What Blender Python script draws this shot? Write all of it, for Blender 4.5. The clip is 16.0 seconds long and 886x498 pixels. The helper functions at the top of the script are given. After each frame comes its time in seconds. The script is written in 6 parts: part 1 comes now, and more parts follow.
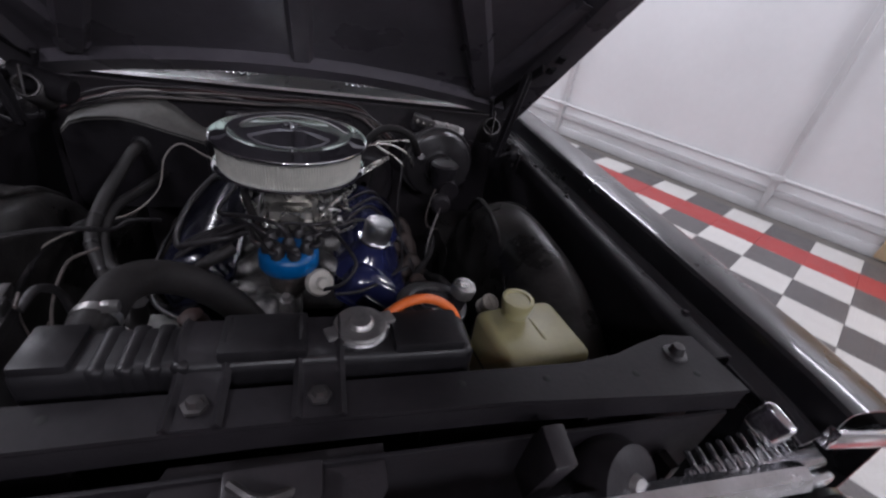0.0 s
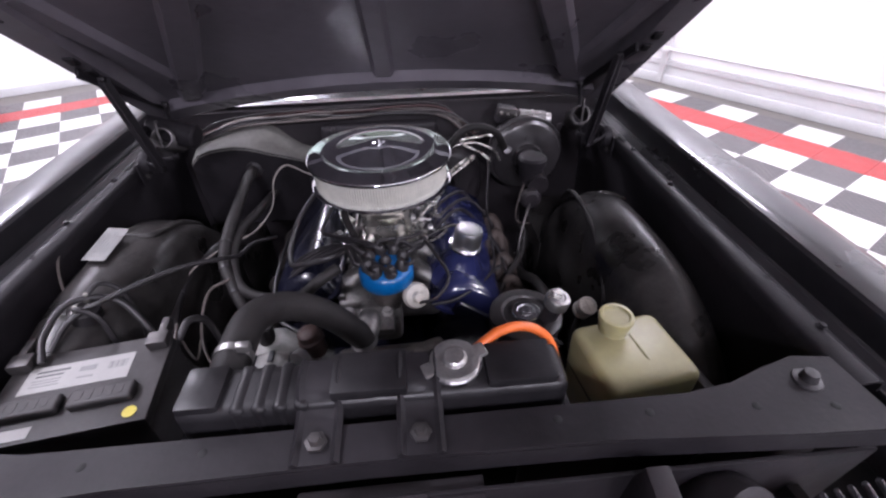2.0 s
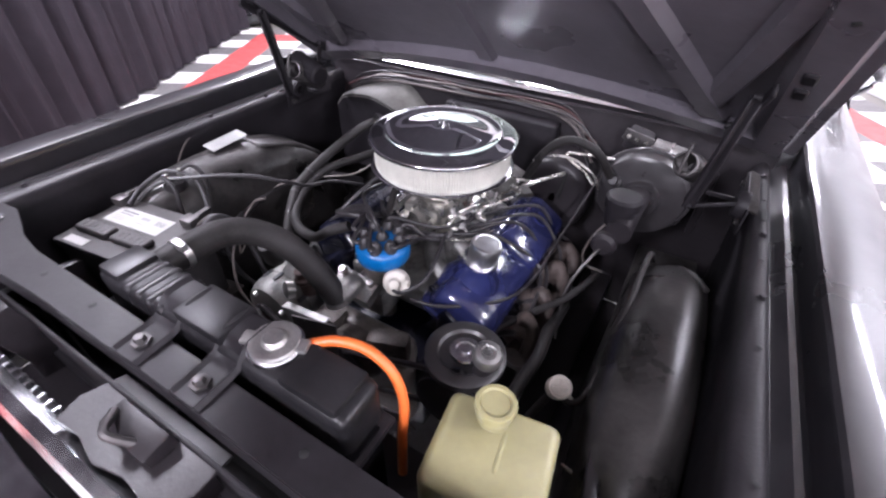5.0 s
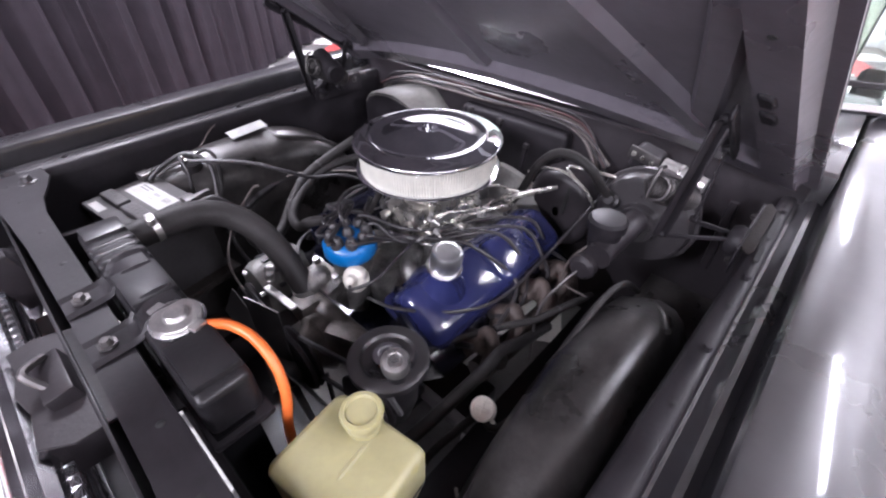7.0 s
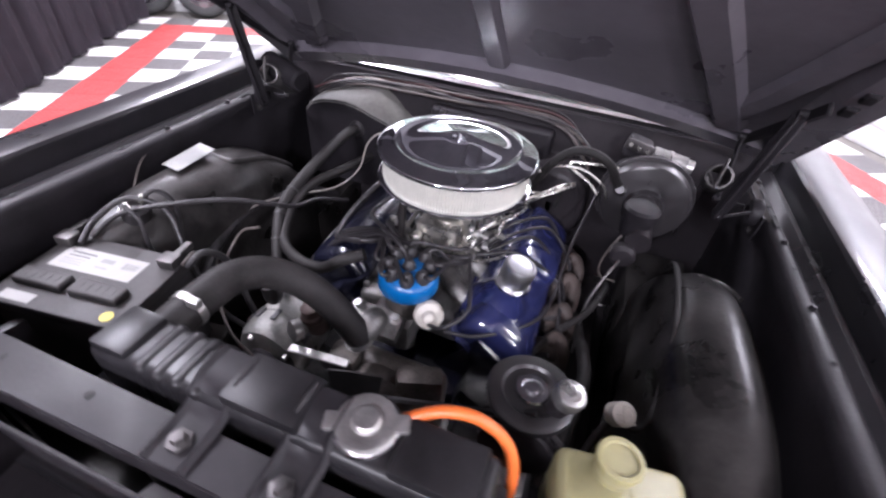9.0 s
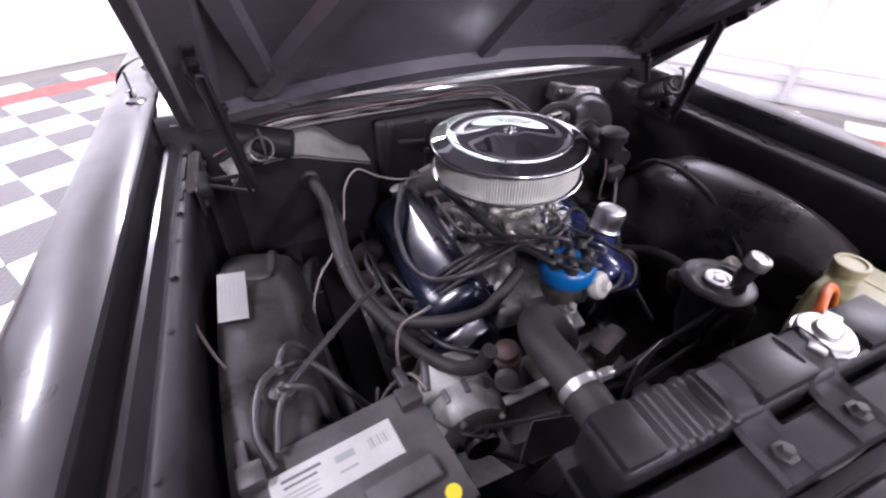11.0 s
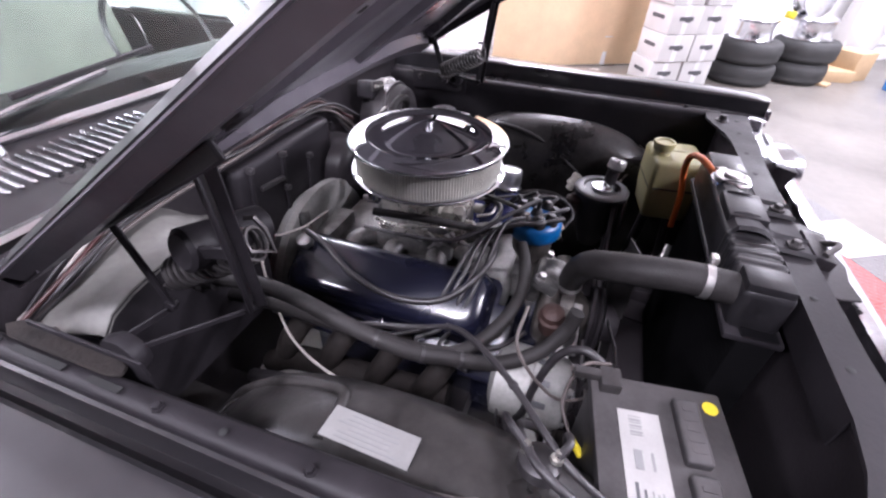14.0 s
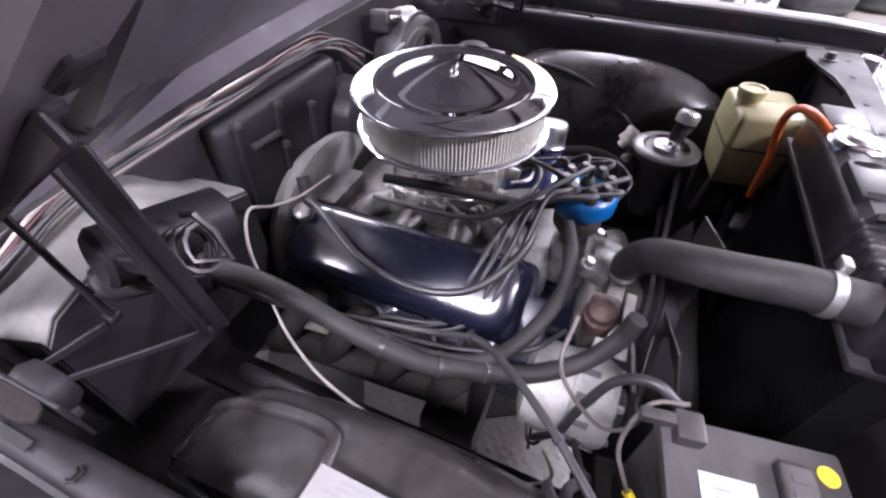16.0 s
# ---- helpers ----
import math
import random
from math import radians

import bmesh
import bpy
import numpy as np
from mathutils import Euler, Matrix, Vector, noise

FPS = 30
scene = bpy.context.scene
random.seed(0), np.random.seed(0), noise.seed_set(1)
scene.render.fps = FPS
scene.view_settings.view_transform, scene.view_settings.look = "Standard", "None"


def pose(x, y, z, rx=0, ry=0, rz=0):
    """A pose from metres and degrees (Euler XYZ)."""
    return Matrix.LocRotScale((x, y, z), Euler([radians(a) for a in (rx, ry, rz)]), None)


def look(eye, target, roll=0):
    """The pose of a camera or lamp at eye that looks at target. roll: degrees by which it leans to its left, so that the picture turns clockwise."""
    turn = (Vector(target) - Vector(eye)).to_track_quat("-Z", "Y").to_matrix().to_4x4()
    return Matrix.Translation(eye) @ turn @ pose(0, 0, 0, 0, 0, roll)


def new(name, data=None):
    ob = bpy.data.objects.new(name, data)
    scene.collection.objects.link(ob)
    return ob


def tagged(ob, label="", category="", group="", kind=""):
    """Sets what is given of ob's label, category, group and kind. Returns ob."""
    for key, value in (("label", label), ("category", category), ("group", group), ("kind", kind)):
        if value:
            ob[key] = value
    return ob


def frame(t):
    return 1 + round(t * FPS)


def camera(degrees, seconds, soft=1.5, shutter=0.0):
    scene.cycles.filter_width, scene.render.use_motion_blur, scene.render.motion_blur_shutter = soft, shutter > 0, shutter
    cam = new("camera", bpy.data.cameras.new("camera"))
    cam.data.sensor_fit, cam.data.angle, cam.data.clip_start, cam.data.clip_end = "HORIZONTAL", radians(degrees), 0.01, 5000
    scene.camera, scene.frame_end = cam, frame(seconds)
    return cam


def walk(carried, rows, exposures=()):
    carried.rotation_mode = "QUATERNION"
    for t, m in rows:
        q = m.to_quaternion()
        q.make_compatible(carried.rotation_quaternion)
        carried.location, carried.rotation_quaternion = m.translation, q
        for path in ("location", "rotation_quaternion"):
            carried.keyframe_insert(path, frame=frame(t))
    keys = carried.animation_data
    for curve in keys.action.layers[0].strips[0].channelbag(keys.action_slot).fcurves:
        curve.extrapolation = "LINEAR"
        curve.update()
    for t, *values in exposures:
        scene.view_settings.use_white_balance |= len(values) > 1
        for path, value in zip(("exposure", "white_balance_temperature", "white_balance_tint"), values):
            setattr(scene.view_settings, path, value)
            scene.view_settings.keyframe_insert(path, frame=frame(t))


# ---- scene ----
cam = camera(91.5, 16.0, soft=2.3, shutter=0.4)
PATH = [
    (0, (0.064, -1.054, 1.335), (0.3133, -0.3310, 0.8608), 10.54),
    (0.5, (0.072, -1.037, 1.362), (0.2875, -0.3300, 0.8483), 4.14),
    (1, (0.080, -1.015, 1.395), (0.2254, -0.3052, 0.8617), 1.95),
    (1.5, (0.073, -1.006, 1.406), (0.1645, -0.2839, 0.8769), 0.35),
    (2, (0.079, -1.007, 1.412), (0.1301, -0.2899, 0.8701), -1.66),
    (2.5, (0.080, -0.979, 1.404), (0.0916, -0.2769, 0.8405), -4.06),
    (3, (0.066, -0.912, 1.392), (0.0353, -0.2124, 0.8273), -4.31),
    (3.2, (0.076, -0.886, 1.400), (0.0244, -0.1894, 0.8334), -3.03),
    (5.5, (0.600, -0.806, 1.394), (0.1709, -0.2469, 0.8345), -0.39),
    (6, (0.665, -0.725, 1.386), (0.1848, -0.2050, 0.8301), -2.01),
    (6.5, (0.677, -0.692, 1.393), (0.1929, -0.1807, 0.8325), -1.19),
    (7, (0.679, -0.681, 1.398), (0.2021, -0.1663, 0.8336), -0.13),
    (7.5, (0.672, -0.685, 1.405), (0.2162, -0.1612, 0.8329), 1.05),
    (8, (0.583, -0.762, 1.425), (0.2171, -0.1936, 0.8303), 4.34),
    (8.5, (0.437, -0.830, 1.414), (0.1569, -0.2128, 0.8222), 5.86),
    (9, (0.246, -0.845, 1.383), (0.0423, -0.1735, 0.8192), 6.15),
    (9.5, (0.019, -0.856, 1.392), (-0.0636, -0.1636, 0.8231), 5.03),
    (12, (-0.730, -0.668, 1.363), (-0.2705, -0.1321, 0.8051), -1.52),
    (12.5, (-0.819, -0.589, 1.366), (-0.2914, -0.1194, 0.8085), -1.79),
    (13, (-0.840, -0.473, 1.357), (-0.2521, -0.0685, 0.8081), -1.69),
    (13.5, (-0.844, -0.392, 1.346), (-0.1978, -0.0704, 0.8085), -0.71),
    (14, (-0.847, -0.325, 1.351), (-0.1700, -0.0993, 0.8032), 2.19),
    (14.5, (-0.802, -0.282, 1.324), (-0.1380, -0.0765, 0.7527), 3.84),
    (15, (-0.709, -0.268, 1.294), (-0.0881, -0.0070, 0.6970), 1.69),
    (15.5, (-0.675, -0.259, 1.285), (-0.0792, 0.0153, 0.6682), 0.58),
    (16, (-0.683, -0.268, 1.291), (-0.0949, -0.0223, 0.6557), 0.50),
]
walk(cam, [(t, look(eye, target, roll)) for t, eye, target, roll in PATH],
     exposures=[(0, -0.95, 5850, 17), (0.5, -0.51, 5850, 19), (1.0, -0.13, 5850, 20), (1.6, 0.15, 5850, 23), (3.0, 0.50, 5850, 24), (5.5, 1.16, 5850, 21), (7.0, 1.18, 5850, 21),
                (9.5, 0.92, 5850, 22), (12.0, 0.76, 5850, 24), (13.0, 0.76, 5850, 24), (14.0, 1.0, 5850, 24), (15.0, 1.06, 5850, 26), (16.0, 1.55, 5850, 25)])

# the room: U runs along the long walls, V across; the car stands at an angle to it
U = Vector((0.4985, -0.8669, 0))
V = Vector((0.8669, 0.4985, 0))
PITCH, U0, V0 = 0.322, 0.05, -0.18


def room(u, v, z=0.0):
    return U * u + V * v + Vector((0, 0, z))


ROOMZ = math.degrees(math.atan2(U.y, U.x))

# ---- light ----
world = bpy.data.worlds.new("world")
scene.world = world
world.use_nodes = True
world.node_tree.nodes["Background"].inputs[0].default_value = (0.9, 0.93, 1.0, 1)
world.node_tree.nodes["Background"].inputs[1].default_value = 0.05


def ceiling_lamp(u, v, power, w=0.28, length=1.22):
    d = bpy.data.lights.new("ceiling_lamp_light", "AREA")
    d.shape, d.size, d.size_y, d.energy = "RECTANGLE", length, w, power
    d.color = (1.0, 0.97, 0.95)
    o = new("ceiling_lamp_light", d)
    o.matrix_world = Matrix.Translation(room(u, v, 3.28)) @ pose(0, 0, 0, 0, 0, ROOMZ)
    return o


LAMPS = [(-3.9, -1.6, 105), (-1.0, -2.0, 105), (-3.9, 3.3, 75), (-1.0, 3.5, 75), (1.9, 3.5, 75), (5.4, 3.0, 120), (5.4, -0.5, 215), (-4.0, 0.8, 95), (3.2, -2.2, 155)]
for lu, lv, power in LAMPS:
    ceiling_lamp(lu, lv, power)

# ---- materials ----


def mat(name, color, rough=0.5, metal=0.0, vary=0.12, scale=18.0, bump=0.0, bscale=120.0, coat=0.0, dust=0.0, rvary=0.1,
        spec=0.5, objvary=0.0, coat_rough=0.14):
    """Principled surface with colour and gloss varied by noise at two scales, fine relief and settled dust."""
    m = bpy.data.materials.new(name)
    m.use_nodes = True
    nt = m.node_tree
    N, L = nt.nodes, nt.links
    p = N["Principled BSDF"]
    tc = N.new("ShaderNodeTexCoord")
    big = N.new("ShaderNodeTexNoise")
    big.inputs["Scale"].default_value, big.inputs["Detail"].default_value = scale, 6
    small = N.new("ShaderNodeTexNoise")
    small.inputs["Scale"].default_value, small.inputs["Detail"].default_value = scale * 9, 3
    L.new(tc.outputs["Object"], big.inputs["Vector"])
    L.new(tc.outputs["Object"], small.inputs["Vector"])
    add = N.new("ShaderNodeMath")
    add.operation = "MULTIPLY_ADD"
    L.new(small.outputs["Fac"], add.inputs[0])
    add.inputs[1].default_value = 0.4
    L.new(big.outputs["Fac"], add.inputs[2])
    ramp = N.new("ShaderNodeMapRange")
    ramp.inputs[1].default_value, ramp.inputs[2].default_value = 0.4, 1.0
    ramp.inputs[3].default_value, ramp.inputs[4].default_value = 1 - vary, 1 + vary
    L.new(add.outputs[0], ramp.inputs[0])
    mul = N.new("ShaderNodeMix")
    mul.data_type, mul.blend_type = "RGBA", "MULTIPLY"
    mul.inputs[0].default_value = 1.0
    mul.inputs[6].default_value = (*color, 1)
    L.new(ramp.outputs[0], mul.inputs[7])
    col = mul.outputs[2]
    if objvary:
        oi = N.new("ShaderNodeObjectInfo")
        r2 = N.new("ShaderNodeMapRange")
        r2.inputs[3].default_value, r2.inputs[4].default_value = 1 - objvary, 1 + objvary
        L.new(oi.outputs["Random"], r2.inputs[0])
        m2 = N.new("ShaderNodeMix")
        m2.data_type, m2.blend_type = "RGBA", "MULTIPLY"
        m2.inputs[0].default_value = 1.0
        L.new(col, m2.inputs[6])
        L.new(r2.outputs[0], m2.inputs[7])
        col = m2.outputs[2]
    if dust:
        geo = N.new("ShaderNodeNewGeometry")
        sep = N.new("ShaderNodeSeparateXYZ")
        L.new(geo.outputs["Normal"], sep.inputs[0])
        dn = N.new("ShaderNodeTexNoise")
        dn.inputs["Scale"].default_value, dn.inputs["Detail"].default_value = 7, 8
        L.new(tc.outputs["Object"], dn.inputs["Vector"])
        dm = N.new("ShaderNodeMath")
        dm.operation = "MULTIPLY"
        L.new(sep.outputs[2], dm.inputs[0])
        L.new(dn.outputs["Fac"], dm.inputs[1])
        dr = N.new("ShaderNodeMapRange")
        dr.inputs[1].default_value, dr.inputs[2].default_value = 0.15, 0.75
        dr.inputs[3].default_value, dr.inputs[4].default_value = 0.0, dust
        L.new(dm.outputs[0], dr.inputs[0])
        m3 = N.new("ShaderNodeMix")
        m3.data_type = "RGBA"
        L.new(dr.outputs[0], m3.inputs[0])
        L.new(col, m3.inputs[6])
        m3.inputs[7].default_value = (0.30, 0.28, 0.27, 1)
        col = m3.outputs[2]
    L.new(col, p.inputs["Base Color"])
    rr = N.new("ShaderNodeMapRange")
    rr.inputs[1].default_value, rr.inputs[2].default_value = 0.3, 0.8
    rr.inputs[3].default_value, rr.inputs[4].default_value = max(rough - rvary, 0.02), min(rough + rvary, 1.0)
    L.new(big.outputs["Fac"], rr.inputs[0])
    L.new(rr.outputs[0], p.inputs["Roughness"])
    p.inputs["Metallic"].default_value = metal
    p.inputs["Specular IOR Level"].default_value = spec
    if coat:
        p.inputs["Coat Weight"].default_value = coat
        p.inputs["Coat Roughness"].default_value = coat_rough
    if bump:
        bn = N.new("ShaderNodeTexNoise")
        bn.inputs["Scale"].default_value, bn.inputs["Detail"].default_value = bscale, 5
        L.new(tc.outputs["Object"], bn.inputs["Vector"])
        b = N.new("ShaderNodeBump")
        b.inputs["Strength"].default_value, b.inputs["Distance"].default_value = bump, 0.004
        L.new(bn.outputs["Fac"], b.inputs["Height"])
        L.new(b.outputs[0], p.inputs["Normal"])
    return m


PAINT = mat("black_car_paint", (0.014, 0.0132, 0.0152), 0.36, vary=0.4, scale=5, spec=0.25, coat=0.5, coat_rough=0.06, dust=0.05, rvary=0.12)
SATIN = mat("satin_black_paint", (0.019, 0.0165, 0.0185), 0.42, vary=0.3, scale=9, dust=0.025, spec=0.22, bump=0.12, bscale=160, rvary=0.12)
SUPPM = mat("semi_gloss_black_paint", (0.0135, 0.012, 0.0138), 0.50, vary=0.4, scale=9, dust=0.012, spec=0.17, bump=0.08, bscale=140, rvary=0.14)
WELL = mat("undercoated_black_panel", (0.017, 0.0155, 0.0150), 0.36, vary=1.1, scale=9, dust=0.035, spec=0.3, bump=0.2, bscale=90, rvary=0.14)
HOODM = mat("hood_underside_black", (0.095, 0.086, 0.099), 0.38, vary=0.3, scale=4, bump=0.1, bscale=60, rvary=0.16)
TANKM = mat("semi_gloss_black_tank", (0.012, 0.0112, 0.0125), 0.40, vary=0.5, scale=14, dust=0.02, spec=0.26, bump=0.1, bscale=110, rvary=0.12)
RUBBER = mat("black_rubber", (0.020, 0.018, 0.0195), 0.5, vary=0.25, scale=30, bump=0.12, bscale=200)
HOSE = mat("grey_black_hose_rubber", (0.018, 0.0163, 0.0163), 0.6, vary=0.45, scale=20, bump=0.2, bscale=240, dust=0.02, spec=0.2)
WIRE = mat("black_cable_sheath", (0.020, 0.018, 0.0195), 0.45, vary=0.2, scale=40)
WIREG = mat("grey_brown_cable_sheath", (0.07, 0.058, 0.054), 0.5, vary=0.3, scale=40)
WIREW = mat("pale_cable_sheath", (0.27, 0.245, 0.225), 0.5, vary=0.2, scale=40)
WIRER = mat("red_cable_sheath", (0.034, 0.009, 0.009), 0.5, vary=0.2, scale=40)
CHROME = mat("polished_chrome", (0.82, 0.83, 0.85), 0.05, 1.0, vary=0.06, scale=25, rvary=0.03)
CHROMEW = mat("aged_chrome", (0.72, 0.72, 0.74), 0.22, 1.0, vary=0.2, scale=14, rvary=0.1, bump=0.05, bscale=70)
CHROMEB = mat("brushed_chrome", (0.80, 0.80, 0.82), 0.36, 1.0, vary=0.15, scale=30, rvary=0.08)
STEEL = mat("bare_grey_steel", (0.42, 0.41, 0.40), 0.4, 0.9, vary=0.35, scale=25, bump=0.2, bscale=160, rvary=0.15)
ALU = mat("cast_aluminium", (0.17, 0.165, 0.16), 0.46, 0.75, vary=0.7, scale=26, bump=0.45, bscale=220, rvary=0.15)
PALECAST = mat("pale_oxidised_casting", (0.225, 0.22, 0.21), 0.55, 0.25, vary=0.4, scale=14, bump=0.35, bscale=150, rvary=0.12)
OILY = mat("oily_dark_casting", (0.085, 0.075, 0.068), 0.5, 0.45, vary=0.8, scale=22, bump=0.45, bscale=180, rvary=0.15)
ZINC = mat("bright_zinc_casting", (0.45, 0.435, 0.40), 0.3, 0.9, vary=0.5, scale=30, bump=0.3, bscale=200, rvary=0.12)
# rust taken near black: shade put into the passenger manifold's colour
IRON_SHADED = mat("shaded_rusty_iron", (0.013, 0.0105, 0.0095), 0.82, 0.1, spec=0.2, vary=0.5, scale=20, bump=0.6, bscale=120)
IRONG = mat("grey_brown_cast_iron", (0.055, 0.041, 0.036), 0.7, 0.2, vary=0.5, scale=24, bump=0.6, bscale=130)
COREM = mat("black_radiator_core", (0.0035, 0.0034, 0.0038), 0.9, vary=0.3, scale=30, spec=0.02)
HOLEM = mat("unlit_hole_black", (0.004, 0.004, 0.004), 0.8, vary=0.2)
RUSTY = mat("rust_red_housing", (0.034, 0.017, 0.014), 0.6, 0.1, vary=0.5, scale=22, bump=0.5, bscale=150)
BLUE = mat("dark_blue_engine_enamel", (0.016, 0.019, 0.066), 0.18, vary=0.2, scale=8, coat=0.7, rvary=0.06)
# engine blue taken near black: shade put into block, heads and passenger cover
BLUE_SHADED = mat("shaded_blue_engine_enamel", (0.0048, 0.0052, 0.0125), 0.24, vary=0.3, scale=8, coat=0.3, rvary=0.08)
CAPBLUE = mat("bright_blue_plastic", (0.002, 0.088, 0.27), 0.38, vary=0.15, scale=20)
PLASTIC = mat("black_plastic", (0.019, 0.0172, 0.0185), 0.4, vary=0.2, scale=25, dust=0.05)
PLASTICG = mat("charcoal_battery_plastic", (0.027, 0.025, 0.0262), 0.55, spec=0.25, vary=0.55, scale=14, dust=0.15, bump=0.08, bscale=150)
PAPER = mat("white_label_paper", (0.27, 0.262, 0.253), 0.55, vary=0.12, scale=30)
PAPERS = mat("silver_sticker", (0.18, 0.177, 0.172), 0.45, vary=0.15, scale=30)
INK = mat("dark_print", (0.06, 0.06, 0.065), 0.55, vary=0.1)
INKL = mat("pale_print", (0.17, 0.17, 0.17), 0.55, vary=0.1)
YELLOW = mat("yellow_dot", (0.55, 0.45, 0.02), 0.45, vary=0.1)
WHITEP = mat("white_plastic", (0.50, 0.47, 0.42), 0.5, vary=0.2, scale=30)
ORANGE = mat("orange_hose_rubber", (0.62, 0.13, 0.025), 0.42, vary=0.2, scale=14, rvary=0.1)
TILEW = mat("white_floor_tile", (0.56, 0.55, 0.525), 0.42, vary=0.08, scale=9, bump=0.25, bscale=60, objvary=0.06)
TILED = mat("charcoal_floor_tile", (0.105, 0.10, 0.10), 0.42, vary=0.18, scale=9, bump=0.25, bscale=60, objvary=0.1)
TILER = mat("red_floor_tile", (0.38, 0.058, 0.055), 0.42, vary=0.12, scale=9, bump=0.25, bscale=60, objvary=0.06)


def studded(m, pitch=0.03, depth=0.5):
    """Adds the raised diamond studs of the floor tiles as fine relief."""
    nt = m.node_tree
    N, L = nt.nodes, nt.links
    tc = N.new("ShaderNodeTexCoord")
    rows = []
    for turn in (45, 135):
        mp = N.new("ShaderNodeMapping")
        mp.inputs["Rotation"].default_value = (0, 0, math.radians(turn))
        L.new(tc.outputs["Object"], mp.inputs["Vector"])
        wave = N.new("ShaderNodeTexWave")
        wave.inputs["Scale"].default_value = 0.314 / pitch
        L.new(mp.outputs[0], wave.inputs["Vector"])
        rows.append(wave)
    mul = N.new("ShaderNodeMath")
    mul.operation = "MULTIPLY"
    L.new(rows[0].outputs["Fac"], mul.inputs[0])
    L.new(rows[1].outputs["Fac"], mul.inputs[1])
    b = N.new("ShaderNodeBump")
    b.inputs["Strength"].default_value, b.inputs["Distance"].default_value = depth, 0.003
    L.new(mul.outputs[0], b.inputs["Height"])
    L.new(b.outputs[0], N["Principled BSDF"].inputs["Normal"])


for tile_paint in (TILEW, TILED, TILER):
    studded(tile_paint)
CONCRETE = mat("polished_concrete", (0.135, 0.124, 0.110), 0.45, vary=0.3, scale=1.6, bump=0.15, bscale=20, rvary=0.15)
WALLM = mat("white_wall_paint", (0.74, 0.74, 0.74), 0.6, vary=0.04, scale=2, bump=0.05, bscale=60)
TRIMM = mat("grey_white_trim", (0.58, 0.58, 0.58), 0.5, vary=0.1, scale=4)
CURT = mat("dark_grey_curtain_cloth", (0.020, 0.0165, 0.0205), 0.95, spec=0.1, vary=0.2, scale=10, bump=0.2, bscale=300)
WOOD = mat("pale_plywood", (0.62, 0.46, 0.29), 0.55, vary=0.12, scale=5, bump=0.1, bscale=60)
BOOST = mat("worn_black_drum", (0.028, 0.0255, 0.027), 0.35, vary=0.3, scale=12, rvary=0.1)
DSTEEL = mat("dark_oiled_steel", (0.07, 0.065, 0.065), 0.45, 0.7, vary=0.3, scale=25)
DUSTG = mat("dusty_grey_housing", (0.095, 0.092, 0.085), 0.6, vary=0.5, scale=9, bump=0.15, bscale=90)
CARD = mat("brown_cardboard", (0.40, 0.28, 0.16), 0.8, vary=0.15, scale=8)
BOXW = mat("white_carton", (0.45, 0.44, 0.43), 0.6, vary=0.06, scale=8)
TYRE = mat("tyre_rubber", (0.03, 0.03, 0.03), 0.75, vary=0.25, scale=18, bump=0.3, bscale=90)
SEATM = mat("grey_green_vinyl", (0.20, 0.21, 0.17), 0.5, vary=0.2, scale=6)
BLUEB = mat("blue_bucket_plastic", (0.03, 0.2, 0.55), 0.4)


def jug_material():
    m = mat("yellowed_translucent_plastic", (0.265, 0.245, 0.13), 0.42, vary=0.16, scale=12, rvary=0.08)
    p = m.node_tree.nodes["Principled BSDF"]
    p.inputs["Subsurface Weight"].default_value = 0.35
    p.inputs["Subsurface Radius"].default_value = (0.02, 0.018, 0.008)
    p.inputs["Subsurface Scale"].default_value = 0.5
    return m


JUG = jug_material()


def filter_material():
    m = mat("pleated_filter_mesh", (0.43, 0.42, 0.375), 0.65, vary=0.16, scale=30)
    nt = m.node_tree
    p = nt.nodes["Principled BSDF"]
    tc = nt.nodes.new("ShaderNodeTexCoord")
    vor = nt.nodes.new("ShaderNodeTexVoronoi")
    vor.inputs["Scale"].default_value = 230
    nt.links.new(tc.outputs["Object"], vor.inputs["Vector"])
    b = nt.nodes.new("ShaderNodeBump")
    b.inputs["Strength"].default_value, b.inputs["Distance"].default_value = 0.5, 0.002
    nt.links.new(vor.outputs["Distance"], b.inputs["Height"])
    nt.links.new(b.outputs[0], p.inputs["Normal"])
    return m


FILTER = filter_material()


def glass_material(name, tint=(0.75, 0.85, 0.8), rough=0.02):
    m = bpy.data.materials.new(name)
    m.use_nodes = True
    p = m.node_tree.nodes["Principled BSDF"]
    p.inputs["Base Color"].default_value = (*tint, 1)
    p.inputs["Transmission Weight"].default_value = 1.0
    p.inputs["Roughness"].default_value = rough
    p.inputs["IOR"].default_value = 1.45
    return m


GLASS = glass_material("tinted_windscreen_glass")


def tube_light_material():
    m = bpy.data.materials.new("fluorescent_diffuser")
    m.use_nodes = True
    p = m.node_tree.nodes["Principled BSDF"]
    p.inputs["Base Color"].default_value = (0.9, 0.9, 0.9, 1)
    p.inputs["Emission Color"].default_value = (1.0, 0.97, 0.95, 1)
    p.inputs["Emission Strength"].default_value = 4.0
    return m


LAMP = tube_light_material()

# ---- builders ----


def finish(bm, material, name, smooth=38):
    me = bpy.data.meshes.new(name)
    bmesh.ops.recalc_face_normals(bm, faces=bm.faces)
    bm.to_mesh(me)
    bm.free()
    for f in me.polygons:
        f.use_smooth = True
    me.set_sharp_from_angle(angle=radians(smooth))
    me.materials.append(material)
    return me


def thing(name, label, category, loc=(0, 0, 0), rz=0.0, group="", kind=""):
    ob = new(name)
    ob.empty_display_size = 0.05
    ob.matrix_world = pose(*loc, 0, 0, rz)
    return tagged(ob, label, category, group, kind)


